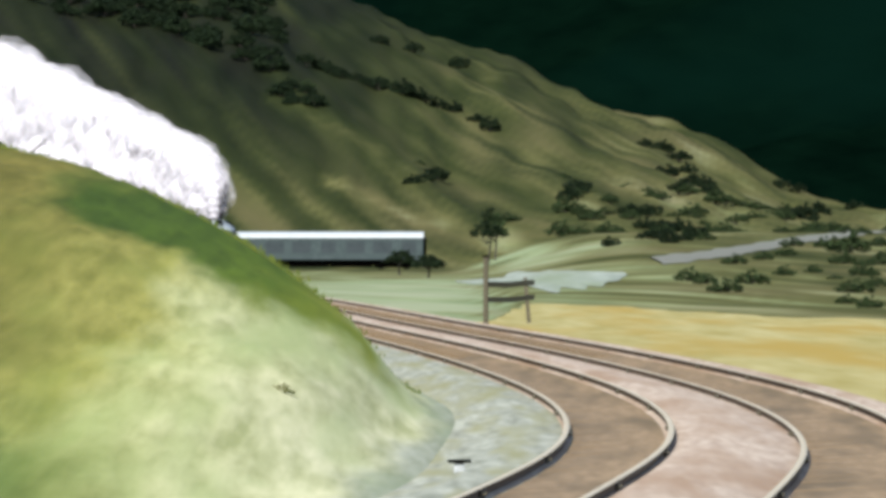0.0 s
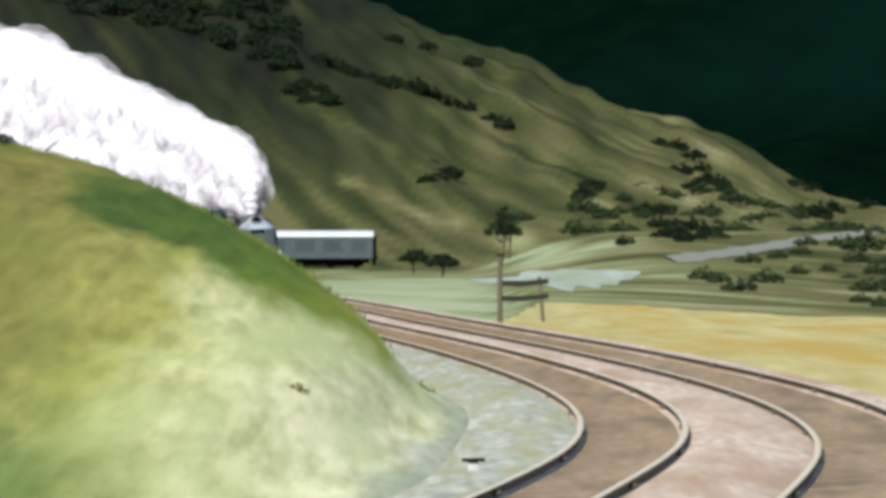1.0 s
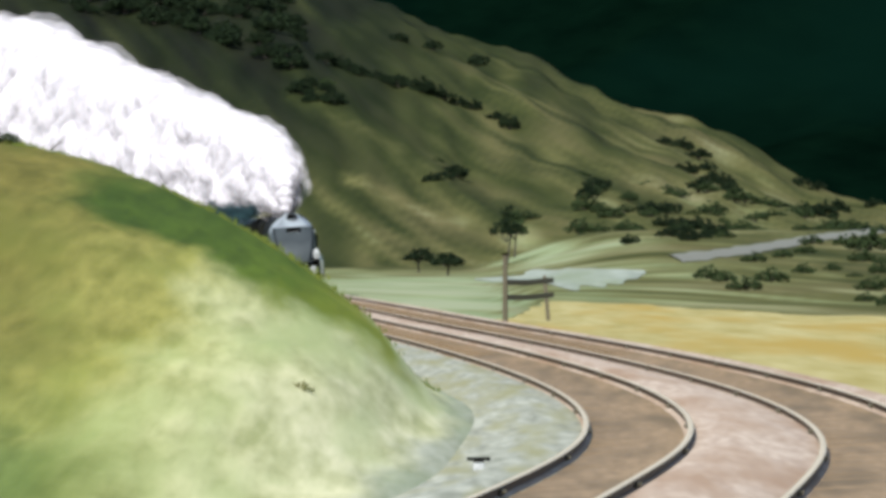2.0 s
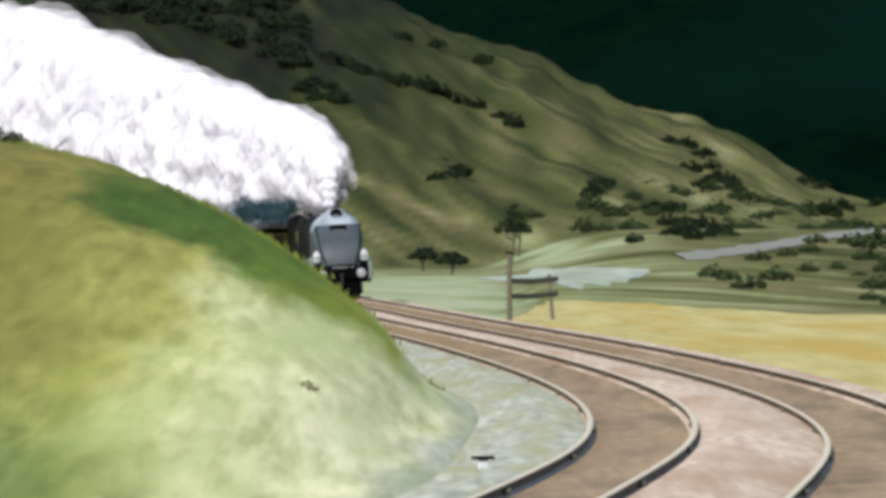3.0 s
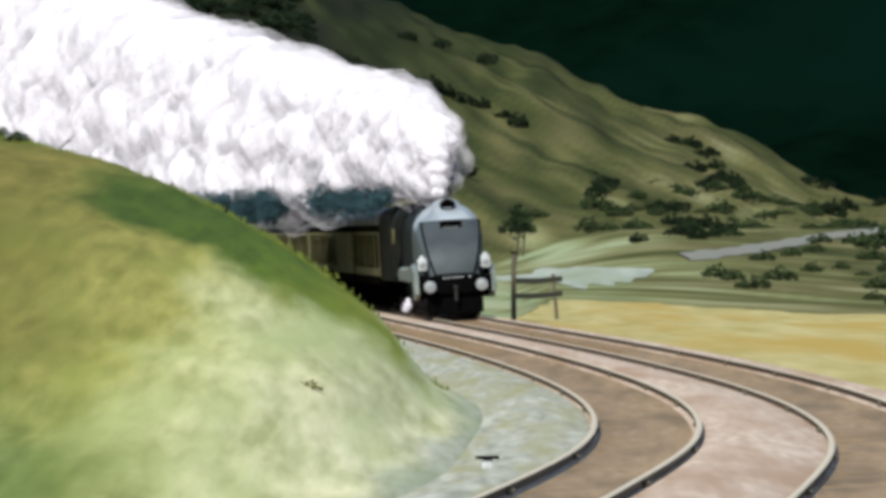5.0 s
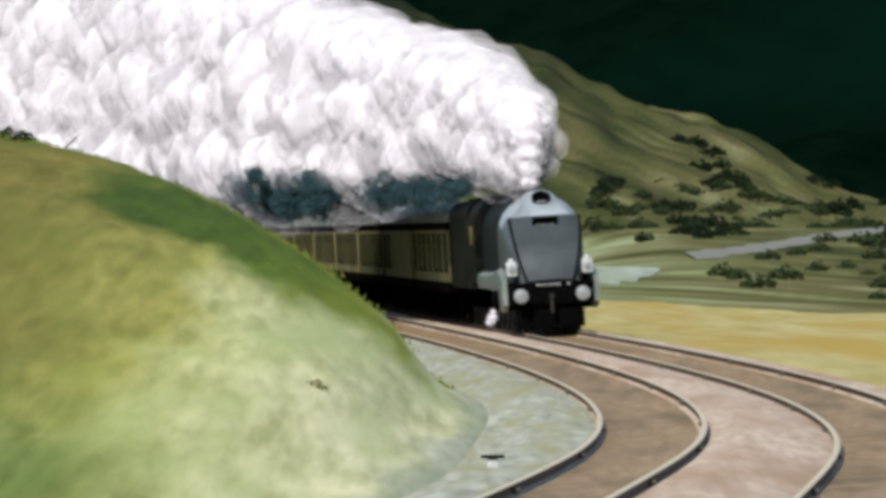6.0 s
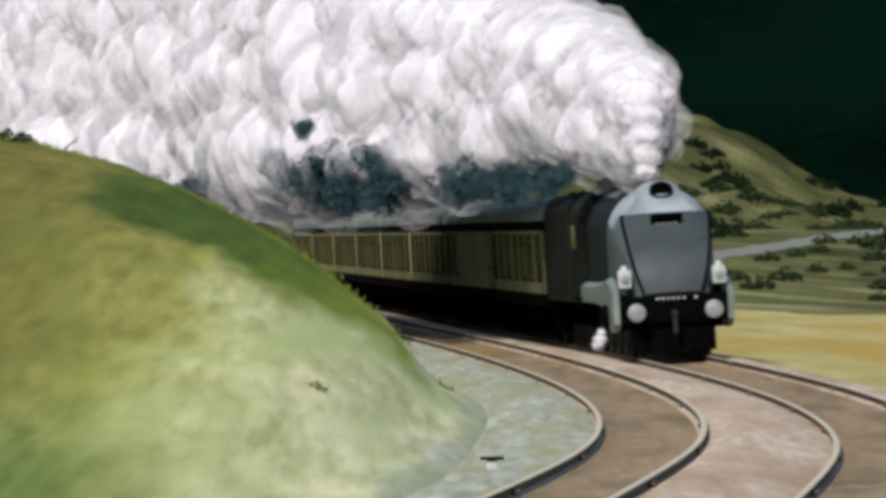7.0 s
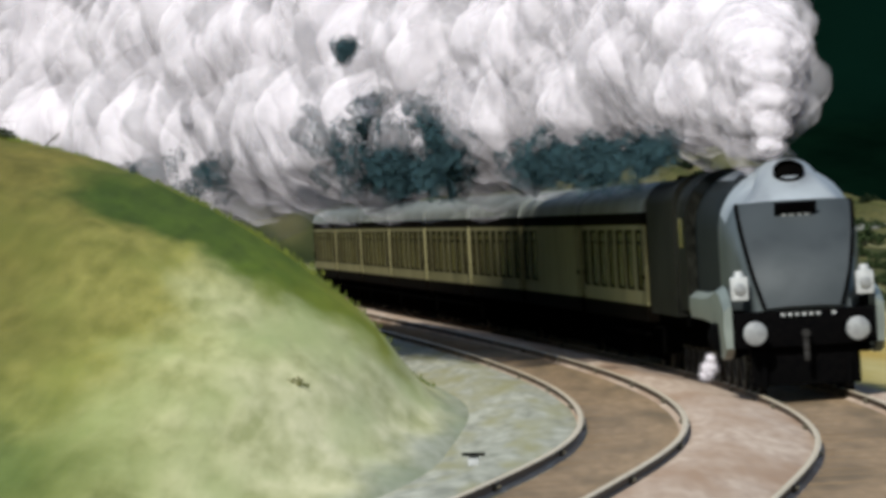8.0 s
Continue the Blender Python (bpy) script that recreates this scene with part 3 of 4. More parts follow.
        cyl(bm, pose(s * 1.12, 5.2, 0.98, 90, 0, 0), 0.36, 1.5, 24, bevel=0.04)
        part("cylinder", bm, M_LOCOBLK, loco)
        # buffers
        bm = bmesh.new()
        cyl(bm, pose(s * 0.865, 6.6, 1.06, -90, 0, 0), 0.15, 0.35, 20)
        buf = part("buffer", bm, M_LOCOBLK, loco)
        bm = bmesh.new()
        cyl(bm, pose(s * 0.865, 6.95, 1.06, -90, 0, 0), 0.20, 0.06, 28, bevel=0.02)
        part("buffer_head", bm, M_STEEL, buf, "bright steel buffer head")
        # lamps over the buffers
        bm = bmesh.new()
        box(bm, s * 1.06 - 0.15, s * 1.06 + 0.15, 6.28, 6.56, 1.62, 2.02, 0.03)
        cyl(bm, pose(s * 1.06, 6.42, 2.02), 0.10, 0.10, 16, r2=0.07)
        lamp = part("headlamp", bm, M_WHITE, loco, "white headlamp on its bracket")
        bm = bmesh.new()
        cyl(bm, pose(s * 1.06, 6.55, 1.82, -90, 0, 0), 0.10, 0.05, 20, bevel=0.01)
        part("lens", bm, M_STEEL, lamp)
        for z in (1.0, 0.7):
            part("front_step", box(bmesh.new(), s * 1.0 - 0.16, s * 1.0 + 0.16, 6.3, 6.5, z, z + 0.04), M_LOCOBLK, loco)
    bm = bmesh.new()
    box(bm, -1.22, 1.22, 6.42, 6.62, 0.80, 1.42, 0.03)
    box(bm, -0.92, 0.92, 6.2, 6.45, 0.14, 0.85, 0.03)
    beam = part("buffer_beam", bm, M_LOCOBLK, loco, "black buffer beam")
    for x in (-0.5, -0.24, -0.12, 0.0, 0.12, 0.24, 0.36):
        bm = bmesh.new()
        box(bm, x - 0.03, x + 0.03, 6.625, 6.635, 1.32, 1.37)
        part("mark", bm, M_WHITE, beam)
    bm = bmesh.new()
    cyl(bm, pose(0, 6.6, 1.02, -90, 0, 0), 0.07, 0.25, 12)
    for z in (0.95, 0.8, 0.65):
        box(bm, -0.05, 0.05, 6.76, 6.82, z - 0.1, z + 0.06, 0.02)
    part("coupling", bm, M_WHEEL, loco, "dark screw coupling")
    for s in (-1, 1):
        part("guard_iron", box(bmesh.new(), s * 0.72 - 0.05, s * 0.72 + 0.05, 6.46, 6.56, 0.10, 0.6, 0.01), M_LOCOBLK, loco)
    # frames and cab
    bm = bmesh.new()
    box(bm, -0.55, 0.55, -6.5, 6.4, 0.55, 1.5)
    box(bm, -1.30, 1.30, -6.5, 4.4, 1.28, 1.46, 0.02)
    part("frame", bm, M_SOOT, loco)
    for s in (-1, 1):
        for y0, y1 in ((-5.9, -5.25), (-5.1, -4.5)):
            bm = bmesh.new()
            box(bm, s * 1.345, s * 1.362, y0, y1, 2.5, 3.05, 0.004)
            part("cab_window", bm, M_GLASS, loco)
        # driving wheels, with coupling rods
        for y in (2.1, -0.1, -2.3):
            w = wheel_mesh(1.015, 18, "driving_wheel", loco, pose(s * 0.74, y, 1.015))
            DRIVERS.append((w, s, y))
        bm = bmesh.new()
        box(bm, s * 0.88 - 0.03, s * 0.88 + 0.03, -2.45, 2.25, -0.07, 0.07, 0.015)
        rod = part("coupling_rod", bm, M_STEEL, loco, "bright steel coupling rod")
        rod.matrix_basis = pose(0, 0, 1.015)
        DRIVERS.append((rod, s, None))
        for y, r in ((5.9, 0.48), (3.9, 0.48), (-4.9, 0.56)):
            wheel_mesh(r, 10, "small_wheel", loco, pose(s * 0.74, y, r))
    return loco


def build_tender():
    ten = tagged(new("tender"), "dark olive-grey corridor tender coupled behind the steam locomotive", "tender")
    bm = bmesh.new()
    loft(bm, [at_y(y, section(2.70, 1.2, z, 0.5)) for y, z in ((-3.9, 3.80), (1.5, 3.80), (2.6, 3.84), (3.9, 3.84))])
    for f in bm.faces:
        f.material_index = 1 if f.calc_center_median().z > 3.4 else (2 if f.calc_center_median().z < 1.3 else 0)
    part("tank", bm, [M_TENDER, M_CASING, M_SOOT], ten)
    bm = bmesh.new()
    for i in range(60):
        x, y = random.uniform(-0.8, 0.8), random.uniform(-2.8, 1.0)
        bmesh.ops.create_icosphere(bm, subdivisions=1, radius=random.uniform(0.12, 0.24), matrix=pose(x, y, 3.66 + random.uniform(0, 0.08), *[random.uniform(0, 180) for _ in range(3)]))
    tagged(part("coal", bm, M_SOOT, ten, smooth=False), kind="stuff")
    bm = bmesh.new()
    box(bm, -0.95, 0.95, -3.9, 3.9, 0.6, 1.22)
    box(bm, -1.2, 1.2, -4.0, 4.0, 1.0, 1.2, 0.02)
    part("frame", bm, M_SOOT, ten)
    bm = bmesh.new()
    box(bm, -0.5, 0.5, -4.2, -3.85, 1.2, 3.4, 0.03)
    part("gangway", bm, M_SOOT, ten)
    for s in (-1, 1):
        for y in (2.6, 0.9, -0.9, -2.6):
            wheel_mesh(0.63, 12, "tender_wheel", ten, pose(s * 0.74, y, 0.63))
    return ten


def build_coach(name, label, lower, upper, roof_m, blank, glass=None, group=""):
    co = tagged(new(name), label, "railway coach", group=group)
    L = 9.6
    wins = []
    y = -8.2
    k = 0
    while y < 8.3:
        if not (blank and -3.6 < y < 9):
            wins.append((y, 2.15 if k % 3 else 1.7))
        y += 2.72
        k += 1
    # side walls, with openings left for the windows
    z0, zs, zt, z1 = 1.0, 1.62, 2.85, 3.22
    for s in (-1, 1):
        bm = bmesh.new()
        def strip(ya, yb, za, zb, mi):
            n0 = len(bm.faces)
            f0 = set(bm.faces)
            box(bm, s * 1.33, s * 1.385, ya, yb, za, zb)
            for f in set(bm.faces) - f0:
                f.material_index = mi
        strip(-L, L, z0, 1.33, 0)
        strip(-L, L, 1.33, zs, 1)
        strip(-L, L, zt, zt + 0.1, 1)
        strip(-L, L, zt + 0.1, z1, 0)
        edge = -L
        for yc, w in wins + [(L + 1, 2)]:
            a, b = yc - w / 2, yc + w / 2
            strip(edge, min(a, L), zs, zt, 1)
            edge = b
        part("side_wall", bm, [lower, upper], co, smooth=False)
        for yc, w in wins:
            bm = bmesh.new()
            a, b = yc - w / 2, yc + w / 2
            for q in ((a, a + 0.14, zs, zt), (b - 0.14, b, zs, zt), (a, b, zs, zs + 0.05), (a, b, zt - 0.05, zt), (a, b, zt - 0.28, zt - 0.25)):
                box(bm, s * 1.35, s * 1.392, *q)
            wf = part("window", bm, lower, co, smooth=False)
            bm = bmesh.new()
            box(bm, s * 1.345, s * 1.36, a + 0.14, b - 0.14, zs + 0.05, zt - 0.05)
            part("pane", bm, glass or M_GLASS, wf, smooth=False)
        for yc in (-9.0, 9.0):
            bm = bmesh.new()
            for d in (-0.36, 0.36):
                box(bm, s * 1.384, s * 1.396, yc + d - 0.012, yc + d + 0.012, z0 + 0.1, z1 - 0.1)
            box(bm, s * 1.384, s * 1.43, yc + 0.22, yc + 0.27, 1.85, 1.95)
            part("door", bm, lower, co, smooth=False)
    bm = bmesh.new()
    ring = [(1.40, 3.20), (1.38, 3.30)] + [(1.38 * math.cos(a), 3.30 + 0.53 * math.sin(a)) for a in [math.pi * i / 16 for i in range(1, 16)]] + [(-1.38, 3.30), (-1.40, 3.20)]
    loft(bm, [at_y(yy, ring) for yy in (-9.65, -4, 0, 4, 9.65)])
    part("roof", bm, roof_m, co)
    for e in (-1, 1):
        part("end_wall", box(bmesh.new(), -1.33, 1.33, e * 9.5, e * 9.6, 1.0, 3.25), M_UMBER, co, smooth=False)
    for e in (-1, 1):
        bm = bmesh.new()
        box(bm, -0.55, 0.55, e * 9.6, e * 9.95, 1.1, 3.3, 0.04)
        part("gangway", bm, M_SOOT, co, "black concertina gangway")
        for s in (-1, 1):
            part("buffer", cyl(bmesh.new(), pose(s * 0.865, e * 9.6, 1.06, -90 * e, 0, 0), 0.17, 0.42, 14), M_SOOT, co)
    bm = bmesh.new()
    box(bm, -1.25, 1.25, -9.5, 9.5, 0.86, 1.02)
    # Deep boxes added down towards the rails, standing in for shade underneath.
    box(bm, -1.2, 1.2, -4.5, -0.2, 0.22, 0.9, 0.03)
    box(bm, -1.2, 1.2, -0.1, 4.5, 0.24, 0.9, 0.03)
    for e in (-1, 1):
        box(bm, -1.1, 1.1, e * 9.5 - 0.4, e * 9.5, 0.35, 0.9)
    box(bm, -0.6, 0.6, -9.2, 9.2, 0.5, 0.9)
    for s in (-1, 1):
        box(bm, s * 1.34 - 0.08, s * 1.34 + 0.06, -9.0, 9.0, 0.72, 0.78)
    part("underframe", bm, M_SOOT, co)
    for e in (-1, 1):
        bm = bmesh.new()
        for s in (-1, 1):
            # Side frames made deep to widen that dark band.
            box(bm, s * 1.0 - 0.06, s * 1.0 + 0.06, e * 6.6 - 2.0, e * 6.6 + 2.0, 0.20, 0.84, 0.03)
            for d in (-1.3, 1.3):
                box(bm, s * 1.0 - 0.12, s * 1.0 + 0.12, e * 6.6 + d - 0.16, e * 6.6 + d + 0.16, 0.3, 0.62, 0.03)
        box(bm, -1.0, 1.0, e * 6.6 - 0.3, e * 6.6 + 0.3, 0.5, 0.86)
        bog = part("bogie", bm, M_SOOT, co)
        for s in (-1, 1):
            for d in (-1.3, 1.3):
                bm = bmesh.new()
                cyl(bm, pose(s * 0.74 - 0.06, e * 6.6 + d, 0.46, 0, 90, 0), 0.46, 0.12, 22)
                part("wheel", bm, M_WHEEL, bog)
    return co


loco = build_loco()
tender = build_tender()
COACH_LABEL = "cream and dark-brown passenger coach with a grey roof"
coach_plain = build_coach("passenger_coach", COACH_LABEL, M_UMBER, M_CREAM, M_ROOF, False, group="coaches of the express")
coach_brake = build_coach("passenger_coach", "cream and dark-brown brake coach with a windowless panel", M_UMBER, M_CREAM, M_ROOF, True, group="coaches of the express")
coaches = [coach_plain, coach_brake] + [copy_thing(coach_plain, Matrix()) for _ in range(6)]
far_coach = build_coach("railcar", "grey-blue coach with pale roof on a distant line", M_BLUE, M_BLUE, M_PALE, False, glass=M_DIM, group="coaches on the distant line")
far_coaches = [far_coach, copy_thing(far_coach, Matrix())]

# ---------------- steam ----------------
def lumpy(seed, r, lumps=0.2, sub=4, flat=0.85):
    bm = bmesh.new()
    bmesh.ops.create_icosphere(bm, subdivisions=sub, radius=1)
    for v in bm.verts:
        d = v.co.normalized()
        k = 1.0 + lumps * noise.noise(d * 1.3 + Vector((seed * 7.1, 0, 0))) + 0.5 * lumps * noise.noise(d * 2.6 + Vector((0, seed * 3.3, 0))) + lumps * lumps * noise.noise(d * 6 + Vector((0, 0, seed)))
        v.co = Vector((d.x, d.y, d.z * flat)) * k * r
    return bm


PUFFS = []          # thing, lag behind the chimney, side, height, drift back per second, rise per second


def puff_meshes(n, name, core, shell, lumps=0.24):
    """Puffs of a dense core within a thin shell, or of thin steam alone."""
    out = []
    for i in range(n):
        bm = bmesh.new()
        for k, (size, sub) in enumerate(((0.88, 4), (1.12, 4)) if core else ((1.0, 3),)):
            extra = lumpy(i + 1 + 20 * k, size, lumps=0.14 if core and not k else lumps, sub=sub)
            me = bpy.data.meshes.new("lump")
            extra.to_mesh(me)
            extra.free()
            n0 = len(bm.faces)
            bm.from_mesh(me)
            bm.faces.ensure_lookup_table()
            for f in bm.faces[n0:]:
                f.material_index = k
            bpy.data.meshes.remove(me)
        ob = part(name, bm, [core, shell] if core else [shell])
        ob.data.shade_smooth()
        out.append(ob.data)
        bpy.data.objects.remove(ob)
    return out


DENSE = puff_meshes(6, "steam_puff", M_STEAM, M_WISP)
THIN = puff_meshes(5, "steam_wisp", None, M_WISP)
DARK = puff_meshes(5, "gap_puff", None, M_GAP, 0.75)
rng = random.Random(5)


KINDS = {"steam_puff": (DENSE, "billowing white puff of exhaust steam", "steam", "steam plume"),
         "steam_wisp": (THIN, "thin drifting wisp of white steam", "steam", "steam plume"),
         "gap_puff": (DARK, "dark blue-grey puff standing in for a gap under the steam", "smoke", "smoke under the plume")}


def puff(lag, side, z, r, name="steam_puff", slip=0.5, rise=0.0, drift=0.15):
    meshes, label, category, group = KINDS[name]
    ob = new(name, rng.choice(meshes))
    ob.scale = (r, r, r * rng.uniform(0.8, 1.5)) if name == "gap_puff" else (r, r, r)
    tagged(ob, label, category, group=group)
    PUFFS.append((ob, lag, side, z, slip if lag > 3 else 0.0, rise, rng.uniform(0, 360), drift))


def plume_top(lag):
    return 5.0 + 2.6 * (1 - math.exp(-(lag + 0.3) / 1.8)) + 0.095 * min(lag, 90) + 0.03 * max(lag - 90, 0)


def build_plume():
    # the blast standing over the chimney
    for lag, z, r in ((-0.35, 4.25, 0.26), (-0.30, 4.6, 0.36), (-0.2, 5.0, 0.46), (-0.05, 5.45, 0.56), (0.15, 5.85, 0.60), (0.6, 5.5, 0.6), (0.2, 4.9, 0.45), (1.0, 6.1, 0.7), (1.1, 5.6, 0.66)):
        puff(lag + 0.3, -0.5 + rng.uniform(-0.06, 0.06), z, r)
    lag = 1.4
    while lag < 170:
        r = 0.62 + 0.65 * (1 - math.exp(-lag / 4.0)) + 0.017 * lag
        top = plume_top(lag)
        low = 3.85 + 0.75 * max(0, 1 - abs(lag - 8) / 7) - 0.35 * smooth01((lag - 18) / 12.0) - 0.2 * smooth01((lag - 34) / 14.0)
        z = low + r * rng.uniform(0.55, 1.0)
        while z < top - r * 1.1:
            if not (14 < lag < 46 and z < low + 1.2 and rng.random() < 0.15):
                puff(lag + rng.uniform(-0.8, 0.8) * r * min(1.0, lag / 5), rng.uniform(-0.25, 0.25) * min(lag * 0.2, 1.5) - 0.5 * max(0, 1 - lag / 7), z, r * rng.uniform(0.9, 1.15), rise=0.10 * (0.45 + 0.75 * math.sin(lag * 0.55) ** 2) * max(0.0, 1 - (z - low) / (top - low)))
            z += r * rng.uniform(0.8, 1.2)
        puff(lag, rng.uniform(-0.3, 0.3) - 0.5 * max(0, 1 - lag / 7), top - 0.95 * r, r * rng.uniform(0.75, 1.0))
        lag += r * (0.6 if lag < 4 else 0.95)
    # thin steam over the casing, at the fore edge and under the plume
    for k in range(16):
        lag = rng.uniform(0.4, 5.0)
        puff(lag + 0.5, rng.uniform(-0.7, 0.3), rng.uniform(3.95, 4.2) + 0.12 * max(lag, 0), rng.uniform(0.28, 0.5), "steam_wisp")
    for k in range(30):
        lag = rng.uniform(0, 1) ** 2 * 40
        puff(lag + 0.8, rng.uniform(-1.0, -0.1), rng.uniform(4.6, plume_top(max(lag, 0.3)) - 0.2), 0.5 + 0.02 * lag, "steam_wisp")
    # added dark puffs in place of gaps showing the hill: low over the casing and the first roofs, and a higher bank of
    # them farther back
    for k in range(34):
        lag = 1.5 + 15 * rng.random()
        puff(lag, rng.uniform(-1.9, -1.35), 3.7 + rng.random() * 0.55, rng.uniform(0.2, 0.38), "gap_puff", rise=0.03)
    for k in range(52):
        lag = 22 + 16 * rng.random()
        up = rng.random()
        puff(lag, rng.uniform(-2.2, -1.4), 3.55 + 0.6 * up, rng.uniform(0.22, 0.44), "gap_puff", rise=0.07 + 0.20 * up * (0.4 + math.sin((lag - 23) * 0.62) ** 2))
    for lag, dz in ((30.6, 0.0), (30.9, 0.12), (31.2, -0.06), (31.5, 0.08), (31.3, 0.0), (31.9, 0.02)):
        puff(lag, -2.4, 3.6 + dz, 0.2, "gap_puff", rise=0.70)
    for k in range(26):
        puff(48 + 26 * rng.random(), rng.uniform(-2.4, -1.6), 3.7 + 0.8 * rng.random(), rng.uniform(0.2, 0.42), "gap_puff", rise=0.02)
    puff(0.6, -1.48, 0.42, 0.16, drift=0)
    puff(0.9, -1.52, 0.28, 0.13, drift=0)
    puff(0.5, -1.46, 0.58, 0.10, drift=0)


build_plume()


# ---------------- plants, fences and small things ----------------
def build_shrub(name, label, size, seed, leaf, clumps=60):
    """A shrub of many small leafy clumps on a few stems."""
    rr = random.Random(seed)
    root = tagged(new(name), label, "shrub", group="shrubs on the hill")
    bm = bmesh.new()
    for k in range(5):
        a = rr.uniform(0, 6.28)
        cyl(bm, pose(0, 0, -0.3, rr.uniform(-25, 25), rr.uniform(-25, 25), 0), 0.05 * size, size * 0.8, 7, r2=0.02 * size)
    part("stem", bm, M_BARK, root)
    vs, fs = [], []
    for k in range(clumps):
        a, q = rr.uniform(0, 6.28), rr.uniform(0, 1) ** 0.5
        c = Vector((math.cos(a) * q * size * 0.9, math.sin(a) * q * size * 0.9, size * (0.15 + rr.uniform(0, 0.95) * (1.05 - q * q * 0.8))))
        for j in range(26):
            d = Vector((rr.gauss(0, 1), rr.gauss(0, 1), rr.gauss(0, 1))).normalized()
            p = c + d * size * 0.17 * rr.uniform(0.4, 1.1)
            u = Vector((rr.gauss(0, 1), rr.gauss(0, 1), rr.gauss(0, 1))).normalized() * size * 0.07
            w = u.cross(d).normalized() * size * 0.05
            n = len(vs)
            vs += [p - u, p + w, p + u, p - w]
            fs.append((n, n + 1, n + 2, n + 3))
    me = bpy.data.meshes.new("foliage")
    me.from_pydata([tuple(v) for v in vs], [], fs)
    me.materials.append(leaf)
    ob = new("foliage", me)
    ob.parent = root
    tagged(ob, kind="stuff")
    return root


def standing(ob, x, y, turn=0.0, size=1.0, tall=1.0):
    """A copy of a plant on the land at (x, y)."""
    c = copy_thing(ob, pose(x, y, float(pasture_z(x, y)), 0, 0, turn))
    c.scale = (size, size, size * tall)
    return c


def ribbon(name, path, half, material, label, lift=0.2, steps=120):
    """A strip of ground draped over the pasture along a path of (x, y, half width)."""
    path = np.array(path)
    t = np.linspace(0, len(path) - 1, steps)
    px, py, pw = (np.interp(t, np.arange(len(path)), path[:, k]) for k in range(3))
    for _ in range(3):
        px[1:-1], py[1:-1] = (px[:-2] + 2 * px[1:-1] + px[2:]) / 4, (py[:-2] + 2 * py[1:-1] + py[2:]) / 4
    wob = np.array([noise.noise(Vector((x * 0.8, len(path), 0))) for x in px])
    py, pw = py + 0.35 * pw * wob, pw * (1 + 0.6 * np.roll(wob, 9))
    across = np.linspace(-1, 1, half)
    X = np.repeat(px[:, None], half, 1)
    Y = py[:, None] + pw[:, None] * across[None, :]
    Z = pasture_z(X, Y) + lift - 0.10 * np.abs(across)[None, :] ** 6
    return mesh_sheet(name, X.T, Y.T, Z.T, material, label)


ribbon("farm_road", [(15.5, 445, 14), (19.2, 459, 13), (24, 492, 12), (29.7, 533, 12), (34, 556, 10), (40, 590, 9)], 7, M_ROAD, "pale gravel farm road climbing past the pasture")
ribbon("gravel_yard", [(3.2, 500, 5), (5.0, 478, 30), (7.2, 452, 52), (9.5, 430, 48), (11.2, 420, 26), (12.6, 415, 5)], 9, M_YARD, "pale gravel yard beside the railway")

shrub = build_shrub("hill_shrub", "dark green shrub on the hillside", 1.0, 3, M_LEAF)
shrub_b = build_shrub("hill_shrub", "dark green shrub on the hillside", 1.0, 8, M_LEAF, 46)
pale_shrub = build_shrub("pasture_shrub", "mid-green low shrub on the pasture", 1.0, 5, M_LEAF2, 50)
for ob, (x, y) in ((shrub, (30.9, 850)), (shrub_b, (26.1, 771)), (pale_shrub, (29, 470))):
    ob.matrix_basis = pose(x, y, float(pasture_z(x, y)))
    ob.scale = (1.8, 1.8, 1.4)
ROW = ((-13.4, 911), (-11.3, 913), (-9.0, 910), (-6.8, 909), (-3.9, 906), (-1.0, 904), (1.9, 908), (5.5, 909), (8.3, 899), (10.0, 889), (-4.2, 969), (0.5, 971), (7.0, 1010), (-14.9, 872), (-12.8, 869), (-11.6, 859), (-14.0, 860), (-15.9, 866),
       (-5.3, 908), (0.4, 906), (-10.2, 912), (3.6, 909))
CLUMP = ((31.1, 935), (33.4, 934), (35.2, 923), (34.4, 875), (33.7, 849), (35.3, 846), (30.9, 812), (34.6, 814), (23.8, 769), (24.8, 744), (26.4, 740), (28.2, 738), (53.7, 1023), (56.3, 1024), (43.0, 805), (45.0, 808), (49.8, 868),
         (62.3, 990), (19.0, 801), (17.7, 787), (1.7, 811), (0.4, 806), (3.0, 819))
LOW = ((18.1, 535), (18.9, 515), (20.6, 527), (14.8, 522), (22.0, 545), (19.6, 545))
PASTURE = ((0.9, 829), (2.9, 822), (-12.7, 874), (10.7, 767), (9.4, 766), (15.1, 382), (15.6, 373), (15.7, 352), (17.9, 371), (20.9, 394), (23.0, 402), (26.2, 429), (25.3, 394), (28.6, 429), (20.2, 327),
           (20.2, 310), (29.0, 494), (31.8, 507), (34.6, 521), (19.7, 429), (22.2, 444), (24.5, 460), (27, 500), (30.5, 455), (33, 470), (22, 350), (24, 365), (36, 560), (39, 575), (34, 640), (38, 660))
pr = random.Random(11)
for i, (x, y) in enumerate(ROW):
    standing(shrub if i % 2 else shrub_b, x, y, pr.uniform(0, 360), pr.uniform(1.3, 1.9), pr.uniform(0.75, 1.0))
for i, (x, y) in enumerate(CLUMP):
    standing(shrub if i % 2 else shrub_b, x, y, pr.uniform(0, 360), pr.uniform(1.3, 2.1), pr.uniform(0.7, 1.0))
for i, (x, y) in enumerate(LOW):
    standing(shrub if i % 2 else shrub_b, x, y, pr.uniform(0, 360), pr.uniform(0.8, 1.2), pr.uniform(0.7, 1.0))
